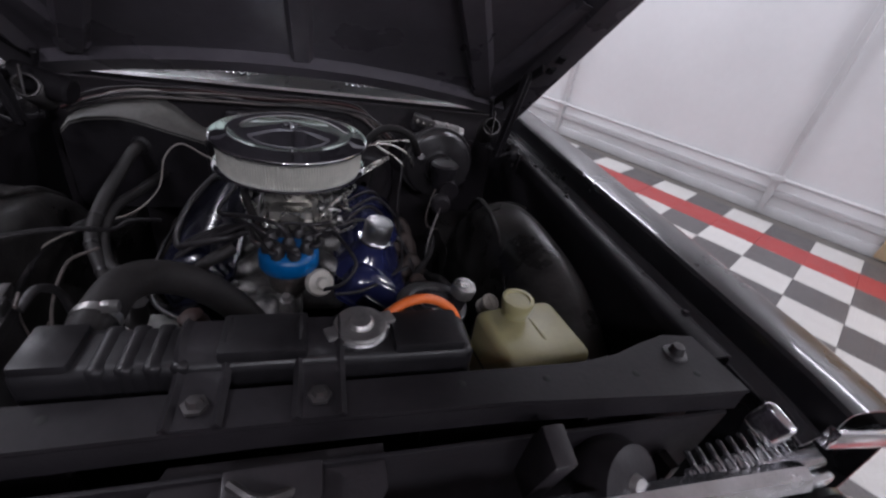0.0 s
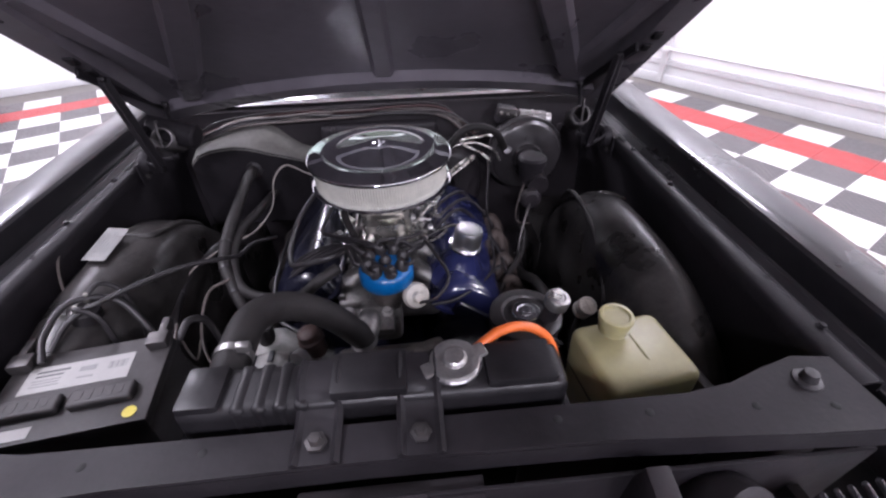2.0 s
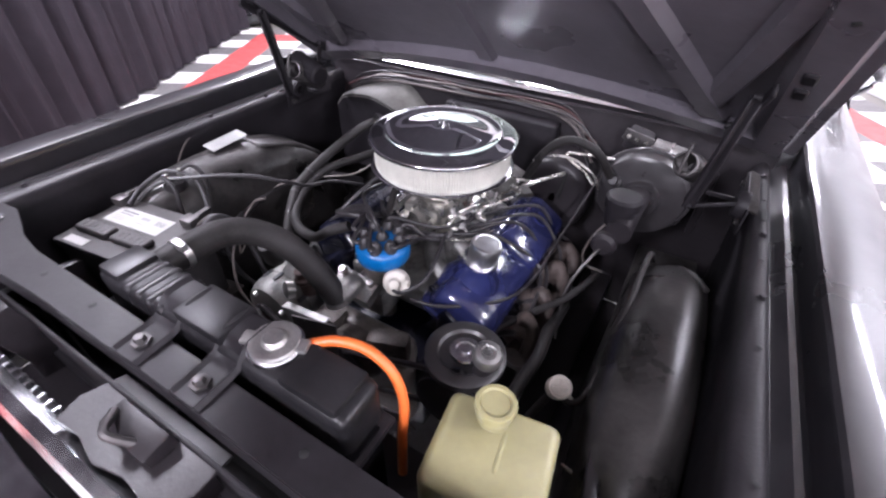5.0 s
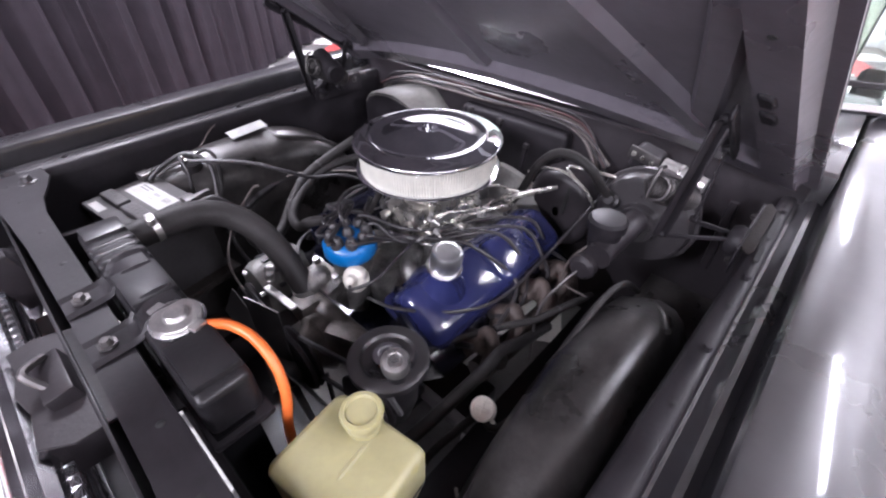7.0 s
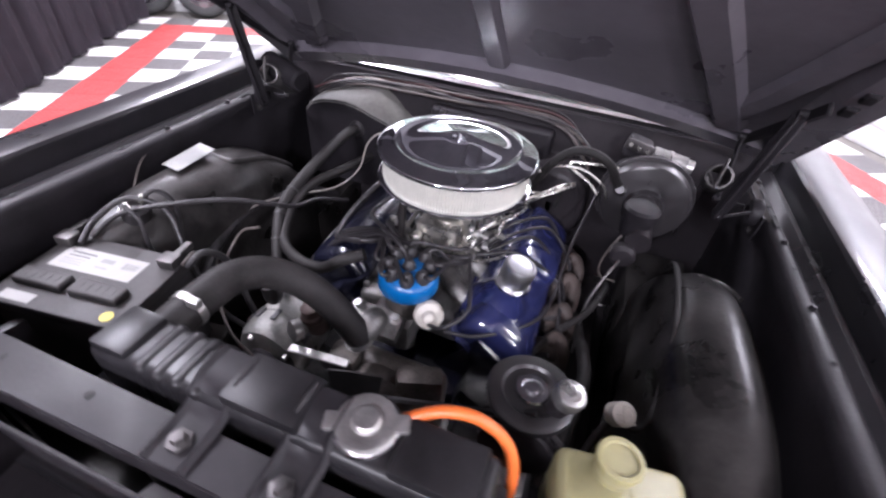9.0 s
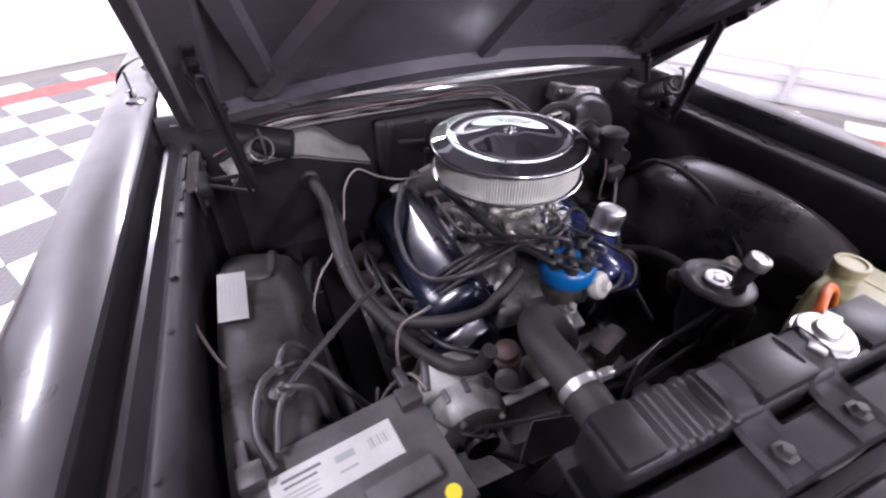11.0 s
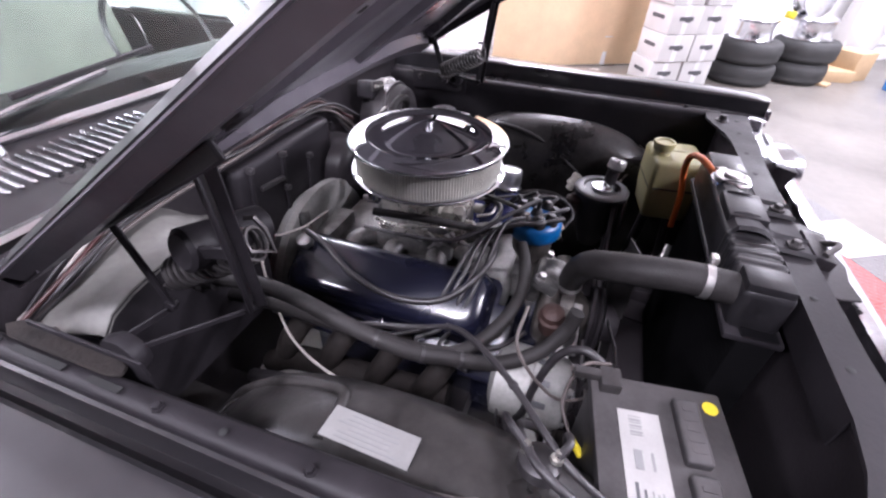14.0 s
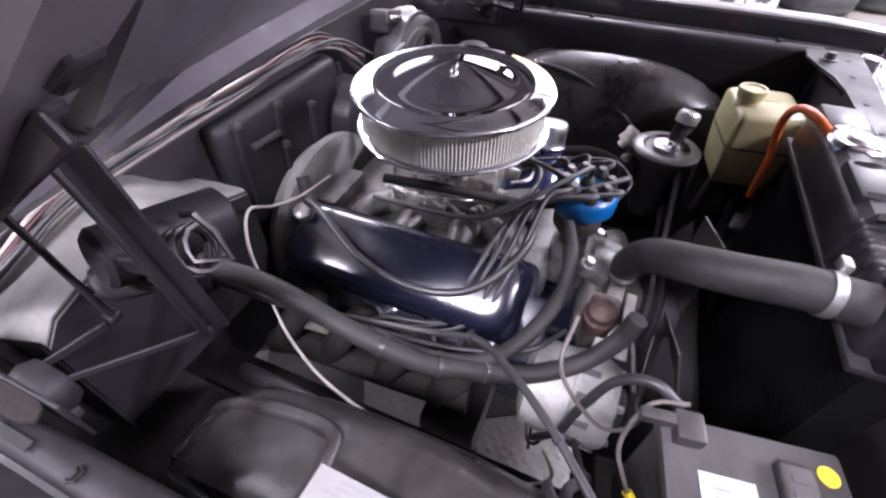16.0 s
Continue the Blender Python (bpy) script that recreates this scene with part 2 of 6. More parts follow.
def part(name, bm, material, parent, label="", smooth=38):
    """Link a bmesh (in world places) as one mesh under a thing or part."""
    ob = new(name, finish(bm, material, name, smooth))
    if parent is not None:
        bpy.context.view_layer.update()
        ob.parent = parent
        ob.matrix_parent_inverse = parent.matrix_world.inverted()
    if label:
        ob["label"] = label
    return ob


def solo(name, bm, material, label, category, group="", kind="", smooth=38):
    return tagged(part(name, bm, material, None, smooth=smooth), label, category, group, kind)


def bevel(bm, w, segs=2, edges=None):
    if w > 0:
        bmesh.ops.bevel(bm, geom=edges or list(bm.edges), offset=w, segments=segs, affect="EDGES", profile=0.6, clamp_overlap=True)


def box(sx, sy, sz, m=None, r=0.004, segs=2, bm=None):
    """A rounded box centred on m."""
    b = bmesh.new()
    bmesh.ops.create_cube(b, size=1, matrix=Matrix.Diagonal((sx, sy, sz, 1)))
    bevel(b, r, segs)
    return merge(bm, b, m or Matrix())


def merge(bm, b, m=None):
    if m is not None:
        bmesh.ops.transform(b, matrix=m, verts=b.verts)
    if bm is None:
        return b
    me = bpy.data.meshes.new("tmp")
    b.to_mesh(me)
    b.free()
    bm.from_mesh(me)
    bpy.data.meshes.remove(me)
    return bm


def at(x, y, z, rx=0, ry=0, rz=0):
    return pose(x, y, z, rx, ry, rz)


def lathe(profile, m=None, n=32, bm=None, caps=True):
    """Turn (radius, height) pairs about z."""
    b = bmesh.new()
    rings = []
    for r, z in profile:
        if r < 1e-5:
            rings.append([b.verts.new((0, 0, z))])
        else:
            rings.append([b.verts.new((r * math.cos(2 * math.pi * i / n), r * math.sin(2 * math.pi * i / n), z)) for i in range(n)])
    for a, c in zip(rings, rings[1:]):
        for i in range(n):
            j = (i + 1) % n
            q = [a[i % len(a)], a[j % len(a)], c[j % len(c)], c[i % len(c)]]
            q = list(dict.fromkeys(q))
            if len(q) > 2:
                b.faces.new(q)
    if caps:
        for ring in (rings[0], rings[-1]):
            if len(ring) > 2:
                b.faces.new(ring)
    return merge(bm, b, m or Matrix())


def smooth_path(pts, n=8):
    """A Catmull-Rom line through the points."""
    P = [Vector(p) for p in pts]
    if len(P) == 2:
        return P
    P = [P[0] * 2 - P[1]] + P + [P[-1] * 2 - P[-2]]
    out = []
    for i in range(1, len(P) - 2):
        a, b, c, d = P[i - 1:i + 3]
        for k in range(n):
            t = k / n
            out.append(0.5 * ((2 * b) + (c - a) * t + (2 * a - 5 * b + 4 * c - d) * t * t + (3 * b - a - 3 * c + d) * t ** 3))
    out.append(P[-2])
    return out


def tube(pts, r, n=10, bm=None, steps=8, ridge=0.0, every=2, smooth_line=True):
    """A round hose along a line; ridge: bellows."""
    line = smooth_path(pts, steps) if smooth_line else [Vector(p) for p in pts]
    b = bmesh.new()
    rings = []
    up = None
    for i, p in enumerate(line):
        d = (line[min(i + 1, len(line) - 1)] - line[max(i - 1, 0)]).normalized()
        if up is None:
            up = d.orthogonal().normalized()
        up = (up - d * up.dot(d)).normalized()
        side = d.cross(up)
        rr = r(i / (len(line) - 1)) if callable(r) else r
        if ridge and i % every:
            rr -= ridge
        rings.append([b.verts.new(p + (up * math.cos(2 * math.pi * k / n) + side * math.sin(2 * math.pi * k / n)) * rr) for k in range(n)])
    for a, c in zip(rings, rings[1:]):
        for k in range(n):
            j = (k + 1) % n
            b.faces.new((a[k], a[j], c[j], c[k]))
    b.faces.new(rings[0])
    b.faces.new(rings[-1])
    return merge(bm, b)


def ring_on(pts, at_t, r, w, n=18, bm=None, steps=8):
    """A band round a hose line at the fraction at_t."""
    line = smooth_path(pts, steps)
    i = min(max(int(at_t * (len(line) - 1)), 1), len(line) - 2)
    d = (line[i + 1] - line[i - 1]).normalized()
    return tube([line[i] - d * w / 2, line[i] + d * w / 2], r, n, bm)


def loft(sections, bm=None, cap=False):
    """Skin rows of points, all of one length."""
    b = bmesh.new()
    rows = [[b.verts.new(p) for p in s] for s in sections]
    for a, c in zip(rows, rows[1:]):
        for i in range(len(a) - 1):
            b.faces.new((a[i], a[i + 1], c[i + 1], c[i]))
    if cap:
        b.faces.new(rows[0])
        b.faces.new(rows[-1])
    return merge(bm, b)


def thicken(bm, t):
    bmesh.ops.recalc_face_normals(bm, faces=bm.faces)
    bmesh.ops.solidify(bm, geom=list(bm.faces), thickness=t)
    return bm


def prism(outline, z0, z1, m=None, r=0.0, bm=None, segs=1):
    """An outline in x, y drawn up from z0 to z1."""
    b = bmesh.new()
    lo = [b.verts.new((x, y, z0)) for x, y in outline]
    hi = [b.verts.new((x, y, z1)) for x, y in outline]
    b.faces.new(lo[::-1])
    b.faces.new(hi)
    for i in range(len(lo)):
        j = (i + 1) % len(lo)
        b.faces.new((lo[i], lo[j], hi[j], hi[i]))
    if r:
        bevel(b, r, segs)
    return merge(bm, b, m or Matrix())


def rod(a, b, r, n=10, bm=None):
    return tube([a, b], r, n, bm)


def bar(a, b, w, h, r=0.002, bm=None, spin=0.0):
    """A flat bar between two places."""
    a, b = Vector(a), Vector(b)
    d = b - a
    m = Matrix.Translation((a + b) / 2) @ d.to_track_quat("X", "Z").to_matrix().to_4x4() @ pose(0, 0, 0, spin)
    return box(d.length, w, h, m, r, 1, bm)

# ---- the room ----
def slab(name, u0, u1, v0, v1, z0, z1, material, kind="structure", label="", category=""):
    b = box(abs(u1 - u0), abs(v1 - v0), z1 - z0, None, 0.0)
    bmesh.ops.transform(b, matrix=Matrix.Translation(room((u0 + u1) / 2, (v0 + v1) / 2, (z0 + z1) / 2)) @ pose(0, 0, 0, 0, 0, ROOMZ), verts=b.verts)
    return solo(name, b, material, label or name.replace("_", " "), category or name.split("_")[0], kind=kind)


UB, UF, VL, VR, H = -5.85, 9.0, -4.2, 4.22, 3.4
floor = slab("floor", UB - 0.2, UF + 0.2, VL - 0.2, VR + 0.2, -0.2, -0.012, CONCRETE, label="worn grey polished concrete showroom floor", category="floor")
slab("ceiling", UB - 0.2, UF + 0.2, VL - 0.2, VR + 0.2, H, H + 0.15, WALLM, label="plain white showroom ceiling", category="ceiling")
slab("wall_back", UB - 0.2, UB, VL - 0.2, VR + 0.2, -0.05, H, WALLM, label="plain white painted showroom wall", category="wall")
slab("wall_front", UF, UF + 0.2, VL - 0.2, VR + 0.2, -0.05, H, WALLM, label="plain white painted showroom wall", category="wall")
slab("wall_left", UB, UF, VL - 0.2, VL, -0.05, H, WALLM, label="plain white wall behind the curtain", category="wall")
wall_right = slab("wall_right", UB, UF, VR, VR + 0.2, -0.05, H, WALLM, label="white panelled wall with a thin rail", category="wall")


def in_room(b):
    """Turn a mesh drawn in u, v, z into its place."""
    bmesh.ops.transform(b, matrix=Matrix(((U.x, V.x, 0, 0), (U.y, V.y, 0, 0), (0, 0, 1, 0), (0, 0, 0, 1))), verts=b.verts)
    return b


part("rail", in_room(tube([(UB, VR - 0.05, 0.33), (UF, VR - 0.05, 0.33)], 0.014, 8)), TRIMM, wall_right, "thin grey pipe rail")
part("ledge", in_room(box(UF - UB, 0.035, 0.05, at((UB + UF) / 2, VR - 0.0175, 0.2), 0.006)), TRIMM, wall_right, "grey-white ledge strip")
part("baseboard", in_room(box(UF - UB, 0.03, 0.09, at((UB + UF) / 2, VR - 0.015, 0.035), 0.005)), TRIMM, wall_right)
for pu in (-3.9, -1.7, 0.53, 2.75):
    post = part("post", in_room(box(0.055, 0.06, H, at(pu, VR - 0.03, H / 2), 0.004)), TRIMM, wall_right, "grey wall post")
    part("bracket", in_room(box(0.10, 0.07, 0.05, at(pu, VR - 0.04, 0.33), 0.006)), TRIMM, wall_right)
part("rail", in_room(tube([(UB + 0.03, VL, 1.02), (UB + 0.03, 0.5, 1.02), (UB + 0.03, VR, 1.02)], 0.013, 8, smooth_line=False)), TRIMM, bpy.data.objects["wall_back"], "thin grey conduit")
part("rail", in_room(tube([(UB + 0.03, VL, 1.18), (UB + 0.03, VR, 1.18)], 0.009, 8)), TRIMM, bpy.data.objects["wall_back"], "thin grey conduit")
part("baseboard", in_room(box(0.03, VR - VL, 0.09, at(UB + 0.015, (VL + VR) / 2, 0.035), 0.005)), TRIMM, bpy.data.objects["wall_back"])

for lu, lv, power in LAMPS:
    lamp = thing("ceiling_light", "long white fluorescent ceiling light fitting", "ceiling light", room(lu, lv, 3.32), ROOMZ, "ceiling lights")
    part("housing", in_room(box(1.30, 0.34, 0.07, at(lu, lv, 3.365), 0.01)), TRIMM, lamp)
    part("diffuser", in_room(box(1.22, 0.28, 0.02, at(lu, lv, 3.318), 0.008)), LAMP, lamp, "glowing white diffuser")

# curtain with deep soft folds along the left side
def curtain(u0, u1, v, phase):
    b = bmesh.new()
    n = int((u1 - u0) / 0.025)
    rows = []
    for z in (0.02, 0.4, 1.0, 1.8, 2.6, 3.1):
        row = []
        for i in range(n + 1):
            u = u0 + (u1 - u0) * i / n
            a = 0.055 * math.sin(u * 21 + phase + 0.5 * math.sin(u * 5.3)) + 0.03 * math.sin(u * 47 + 2 * phase + z * 0.4)
            row.append(room(u, v + a * (0.75 + 0.25 * math.cos(z * 1.3 + u)), z))
        rows.append(row)
    loft(rows, b)
    return thicken(b, 0.003)


cu = thing("curtain", "dark grey pleated cloth curtain hanging to floor", "curtain", room(-1.2, -2.78, 0), kind="")
part("cloth", curtain(-5.80, -3.42, -2.70, 0.3), CURT, cu)
part("cloth", curtain(-3.48, -1.5, -2.68, 1.7), CURT, cu)
part("cloth", curtain(-1.55, 0.9, -2.70, 2.9), CURT, cu)
part("cloth", curtain(0.85, 4.4, -2.68, 4.1), CURT, cu)
part("track", in_room(box(10.3, 0.04, 0.05, at(-0.7, -2.69, 3.12), 0.005)), TRIMM, cu)

# ---- the car ----
car = thing("car", "black classic car with its hood propped open", "car", (0, 0.6, 0))
SIDES = ((1, "driver"), (-1, "passenger"))


def fender_rows(s, ys):
    sec = [(0.703, 0.880), (0.709, 0.879), (0.717, 0.885), (0.727, 0.893), (0.736, 0.894), (0.743, 0.888), (0.748, 0.884), (0.7495, 0.890), (0.7505, 0.922), (0.7525, 0.930),
           (0.758, 0.9355), (0.768, 0.938), (0.80, 0.938), (0.845, 0.932), (0.885, 0.915), (0.908, 0.890), (0.922, 0.855), (0.930, 0.80), (0.934, 0.72), (0.93, 0.62), (0.92, 0.52), (0.89, 0.36)]
    rows = []
    for y in ys:
        rise = 0.022 * (y + 0.84) / 1.5
        row = []
        for x, z in sec:
            k = 0.0
            if y < -0.70:
                k = ((-0.70 - y) / 0.15) ** 2 * 0.012
            row.append((s * (x - k * (x - 0.6) * 2), y, z + rise * (1 if x > 0.749 else 0.5) - k * 0.6))
        rows.append(row)
    return rows


for s, side in SIDES:
    b = loft(fender_rows(s, [-0.838, -0.82, -0.78, -0.70, -0.5, -0.3, -0.1, 0.1, 0.3, 0.5, 0.7, 0.88, 1.05]))
    thicken(b, 0.004)
    fender = part("fender", b, PAINT, car, "glossy black front fender with a raised crease", smooth=30)
    # nose cap: chrome end over the lamp bezel
    b = box(0.22, 0.018, 0.035, at(s * 0.842, -0.842, 0.872, 0, s * 10, 0), 0.006)
    part("nose_trim", b, CHROMEW, fender, "pitted chrome fender end trim")
    b = bmesh.new()
    for i in range(9):
        box(0.007, 0.045, 0.012, at(s * (0.56 + 0.018 * i), -0.822 + 0.001 * i, 0.828 + 0.003 * i, 12, s * -8, 0), 0.003, 1, b)
    box(0.22, 0.05, 0.012, at(s * 0.66, -0.835, 0.825, 15, s * -8, s * 4), 0.004, 1, b)
    box(0.22, 0.02, 0.03, at(s * 0.67, -0.858, 0.80, 0, s * -6, 0), 0.008, 2, b)
    part("ribbed_bezel", b, CHROMEW, fender, "ribbed chrome lamp bezel")
    b = box(0.05, 0.05, 0.05, at(s * 0.70, -0.80, 0.868, 10, s * 20, 10), 0.012, 3)
    part("corner_cap", b, CHROMEW, fender)
    # lamp bucket under the nose
    b = lathe([(0.0, 0.0), (0.07, 0.0), (0.085, 0.02), (0.09, 0.1), (0.06, 0.16), (0, 0.17)], at(s * 0.80, -0.86, 0.70, 90), 24)
    lampb = part("headlight", b, CHROMEW, car, "round chrome headlight")
    b = lathe([(0.0, 0.03), (0.05, 0.026), (0.078, 0.012), (0.078, 0.0)], at(s * 0.80, -0.86, 0.70, 90), 24)
    part("lens", b, GLASS, lampb)
    # door and side behind the fender
    b = loft([[(s * x, y, z + 0.022) for x, z in ((0.775, 0.945), (0.80, 0.945), (0.85, 0.938), (0.895, 0.92), (0.925, 0.895), (0.942, 0.855), (0.95, 0.80), (0.952, 0.72), (0.945, 0.62), (0.93, 0.52), (0.90, 0.36))]
              for y in (1.058, 1.3, 1.7, 1.95)])
    thicken(b, 0.004)
    door = part("door", b, PAINT, car, "glossy black car door", smooth=30)
    b = bar((s * 0.955, 1.15, 0.84), (s * 0.955, 1.33, 0.84), 0.02, 0.018, 0.005)
    part("handle", b, CHROME, door)
    b = loft([[(s * x, y, z + 0.022) for x, z in ((0.775, 0.945), (0.85, 0.938), (0.895, 0.92), (0.925, 0.895), (0.95, 0.80), (0.952, 0.72), (0.945, 0.62), (0.90, 0.36))]
              for y in (1.957, 2.4, 3.0, 3.6)])
    thicken(b, 0.004)
    part("rear_quarter", b, PAINT, car, smooth=30)
    # inner flange and apron
    b = loft([[(s * 0.7035, y, 0.878), (s * 0.7035, y, 0.893), (s * 0.700, y, 0.899), (s * 0.690, y, 0.902), (s * (0.674 + 0.02 * y), y, 0.899), (s * (0.667 + 0.02 * y), y, 0.892), (s * (0.666 + 0.02 * y), y, 0.87), (s * (0.674 + 0.03 * y), y, 0.78), (s * (0.68 + 0.03 * y), y, 0.62), (s * (0.68 + 0.03 * y), y, 0.30)]
              for y in (-0.70, -0.4, -0.1, 0.1, 0.25, 0.415)])
    thicken(b, 0.004)
    apron = part("inner_apron", b, SUPPM, car, "worn black inner fender apron with a bolted flange", smooth=60)
    for y, ly in ((0.14, 0.05), (0.25, 0.09)):
        part("slot", box(0.009, ly, 0.001, at(s * 0.690, y, 0.9045), 0.0, 1), HOLEM, apron)
    for y in (-0.48, -0.26, -0.03):
        part("hole", lathe([(0, 0.0005), (0.004, 0.0005), (0.005, 0.0)], at(s * 0.688, y, 0.904), 10), HOLEM, apron)
    for y in (-0.6, -0.14, 0.06, 0.33):
        part("bolt", lathe([(0, 0.005), (0.005, 0.004), (0.006, 0.0), (0.008, 0.0), (0.008, -0.002)], at(s * 0.690, y, 0.904), 6), SUPPM, apron)
    # rust-crusted foot of the hinge mount on the flange
    b = prism([(s * 0.652, 0.16), (s * 0.662, 0.135), (s * 0.676, 0.13), (s * 0.681, 0.15), (s * 0.681, 0.32), (s * 0.668, 0.345), (s * 0.654, 0.33)], 0.9015, 0.9065, r=0.002)
    part("mount_foot", b, IRON_SHADED, apron, "rust-crusted hinge mount foot")
    # wheelhouse dome
    rows = []
    for i in range(23):
        y = -0.66 + 0.86 * i / 22
        a = (y + 0.23) / 0.42
        h = 0.50 + 0.335 * math.sqrt(max(0.0, 1 - min(1.0, abs(a)) ** 2.6))
        inn = 0.50 + 0.03 * max(0, -a)
        edge = [(0.674 + 0.03 * y, -0.14), (0.662, -0.10), (0.653, -0.055), (0.639, -0.016), (0.615, 0.006), (0.583, 0.012)] if s > 0 else [(0.674 + 0.03 * y, -0.14), (0.652, -0.13), (0.648, -0.02), (0.644, 0.004), (0.628, 0.013), (0.59, 0.008)]
        row = [(s * x, y, h + dz) for x, dz in edge] + [ (s * (inn + 0.045), y, h - 0.004), (s * (inn + 0.018), y, h - 0.02),
               (s * inn, y, h - 0.055), (s * (inn - 0.008), y, h - 0.12), (s * (inn - 0.012), y, max(0.30, h - 0.3)), (s * (inn - 0.015), y, 0.28)]
        rows.append(row)
    b = loft(rows)
    thicken(b, 0.003)
    wheelhouse = part("wheelhouse", b, WELL, car, "dusty black domed inner wheelhouse", smooth=50)

    def on_dome(x, y):
        a = (y + 0.23) / 0.42
        return Vector((s * x, y, 0.514 + 0.335 * math.sqrt(max(0.0, 1 - min(1.0, abs(a)) ** 2.6)) - 0.010 * (0.65 - x) / 0.1))

    for y0, y1 in ((-0.10, 0.12),) if s < 0 else ():
        ring = [on_dome(0.632, y0), on_dome(0.575, y0), on_dome(0.552, y0 + 0.02), on_dome(0.55, (y0 + y1) / 2), on_dome(0.552, y1 - 0.02), on_dome(0.575, y1), on_dome(0.632, y1)]
        part("stamped_bead", tube([p - Vector((0, 0, 0.005)) for p in ring], 0.009, 12), WELL, wheelhouse, smooth=60)
    if s > 0:
        part("stamped_bead", tube([on_dome(0.575, 0.03) - Vector((0, 0, 0.004)), on_dome(0.605, -0.01) - Vector((0, 0, 0.002)), on_dome(0.63, -0.06) - Vector((0, 0, 0.010))], 0.006, 10), WELL, wheelhouse, smooth=60)
    # unseen panels added to stop light from below reaching the engine side
    b = box(0.17, 0.30, 0.006, at(s * 0.575, 0.285, 0.545, 4), 0.002)
    part("rear_apron", b, WELL, car, "added black panel closing the gap behind the wheelhouse")
    b = box(0.006, 0.30, 0.28, at(s * 0.492, 0.285, 0.405), 0.002)
    part("rear_apron", b, WELL, car)
    # lower rail and splash panel
    b = box(0.09, 1.7, 0.12, at(s * 0.40, -0.1, 0.34), 0.012)
    part("frame_rail", b, SATIN, car)
    b = box(0.02, 0.35, 0.30, at(s * 0.56, -0.62, 0.62, 0, 0, s * 8), 0.005)
    part("splash_panel", b, SATIN, car)

# radiator support panel with gussets to both fenders
outline = [(-0.655, -0.655), (-0.60, -0.648), (-0.545, -0.664), (-0.49, -0.684), (-0.42, -0.692), (0.42, -0.692), (0.49, -0.684), (0.545, -0.664), (0.60, -0.648), (0.655, -0.655),
           (0.665, -0.768), (0.55, -0.762), (0.3, -0.746), (0, -0.742), (-0.3, -0.746), (-0.55, -0.762), (-0.665, -0.768)]
b = prism(outline, 0.899, 0.905, r=0.0015)
supp = part("radiator_support", b, SUPPM, car, "satin black radiator support panel with bolt holes")
b = bmesh.new()
prism([(-0.66, -0.764), (-0.3, -0.744), (0, -0.740), (0.3, -0.744), (0.66, -0.764), (0.66, -0.767), (0.3, -0.747), (0, -0.743), (-0.3, -0.747), (-0.66, -0.767)], 0.865, 0.899, bm=b)
prism([(-0.42, -0.692), (0.42, -0.692), (0.42, -0.696), (-0.42, -0.696)], 0.845, 0.899, bm=b)
part("flange", b, SUPPM, supp)
for x, y in ((-0.60, -0.73), (0.60, -0.73), (-0.5, -0.72), (0.5, -0.72), (-0.34, -0.715), (0.36, -0.715), (-0.2, -0.712), (0.24, -0.712)):
    part("bolt_hole", lathe([(0, 0.0005), (0.005, 0.0005), (0.006, 0.0)], at(x, y, 0.9055), 10), HOLEM, supp)
for s in (-1, 1):
    b = lathe([(0, 0.018), (0.009, 0.016), (0.012, 0.004), (0.018, 0.002), (0.019, 0.0)], at(s * 0.592, -0.690, 0.9055), 14)
    part("hood_bumper", b, RUBBER, supp, "rubber hood bumper stop")
for s in (-1, 1):
    b = box(0.16, 0.006, 0.44, at(s * 0.55, -0.722, 0.67), 0.002)
    box(0.10, 0.006, 0.40, at(s * 0.48, -0.735, 0.65, 0, 0, s * 6), 0.002, bm=b)
    part("side_baffle", b, SATIN, supp)
# dark sheets added to keep the bright floor out of the bay
for s in (-1, 1):
    b = box(0.46, 0.012, 0.60, at(s * 0.43, -0.709, 0.58), 0.003)
    part("stone_shield", b, SATIN, supp, "added black sheet beside the radiator")
    b = box(0.40, 0.34, 0.008, at(s * 0.46, -0.56, 0.36, 6), 0.002)
    part("splash_shield", b, SATIN, supp)
    b = box(0.13, 0.62, 0.008, at(s * 0.475, 0.06, 0.30, 4), 0.002)
    part("splash_shield", b, SATIN, supp)
b = box(0.58, 0.27, 0.008, at(0, -0.56, 0.345, 6), 0.002)
part("splash_shield", b, SATIN, supp)
# dark panels added to close off the floor behind the grille
b = box(1.30, 0.006, 0.34, at(0, -0.757, 0.69, 3), 0.002)
part("lower_baffle", b, SUPPM, supp, "black lower baffle panel")
b = box(1.30, 0.16, 0.006, at(0, -0.83, 0.53), 0.002)
part("valance", b, SATIN, supp, "black valance behind the grille")
# two straps from the radiator over the support
for bx in (-0.062, 0.066):
    b = loft([[(bx - 0.03, y, z), (bx - 0.024, y, z + 0.006), (bx - 0.018, y, z), (bx + 0.018, y, z), (bx + 0.024, y, z + 0.006), (bx + 0.03, y, z)] for y, z in
              ((-0.604, 0.925), (-0.612, 0.938), (-0.632, 0.940), (-0.652, 0.938), (-0.664, 0.930), (-0.678, 0.914), (-0.69, 0.911), (-0.742, 0.908))])
    thicken(b, 0.003)
    st = part("radiator_strap", b, SUPPM, supp, "stamped black radiator strap")
    b = lathe([(0, 0.010), (0.007, 0.009), (0.009, 0.002), (0.014, 0.001), (0.014, -0.003)], at(bx, -0.716, 0.914), 6)
    part("bolt", b, DSTEEL, st)
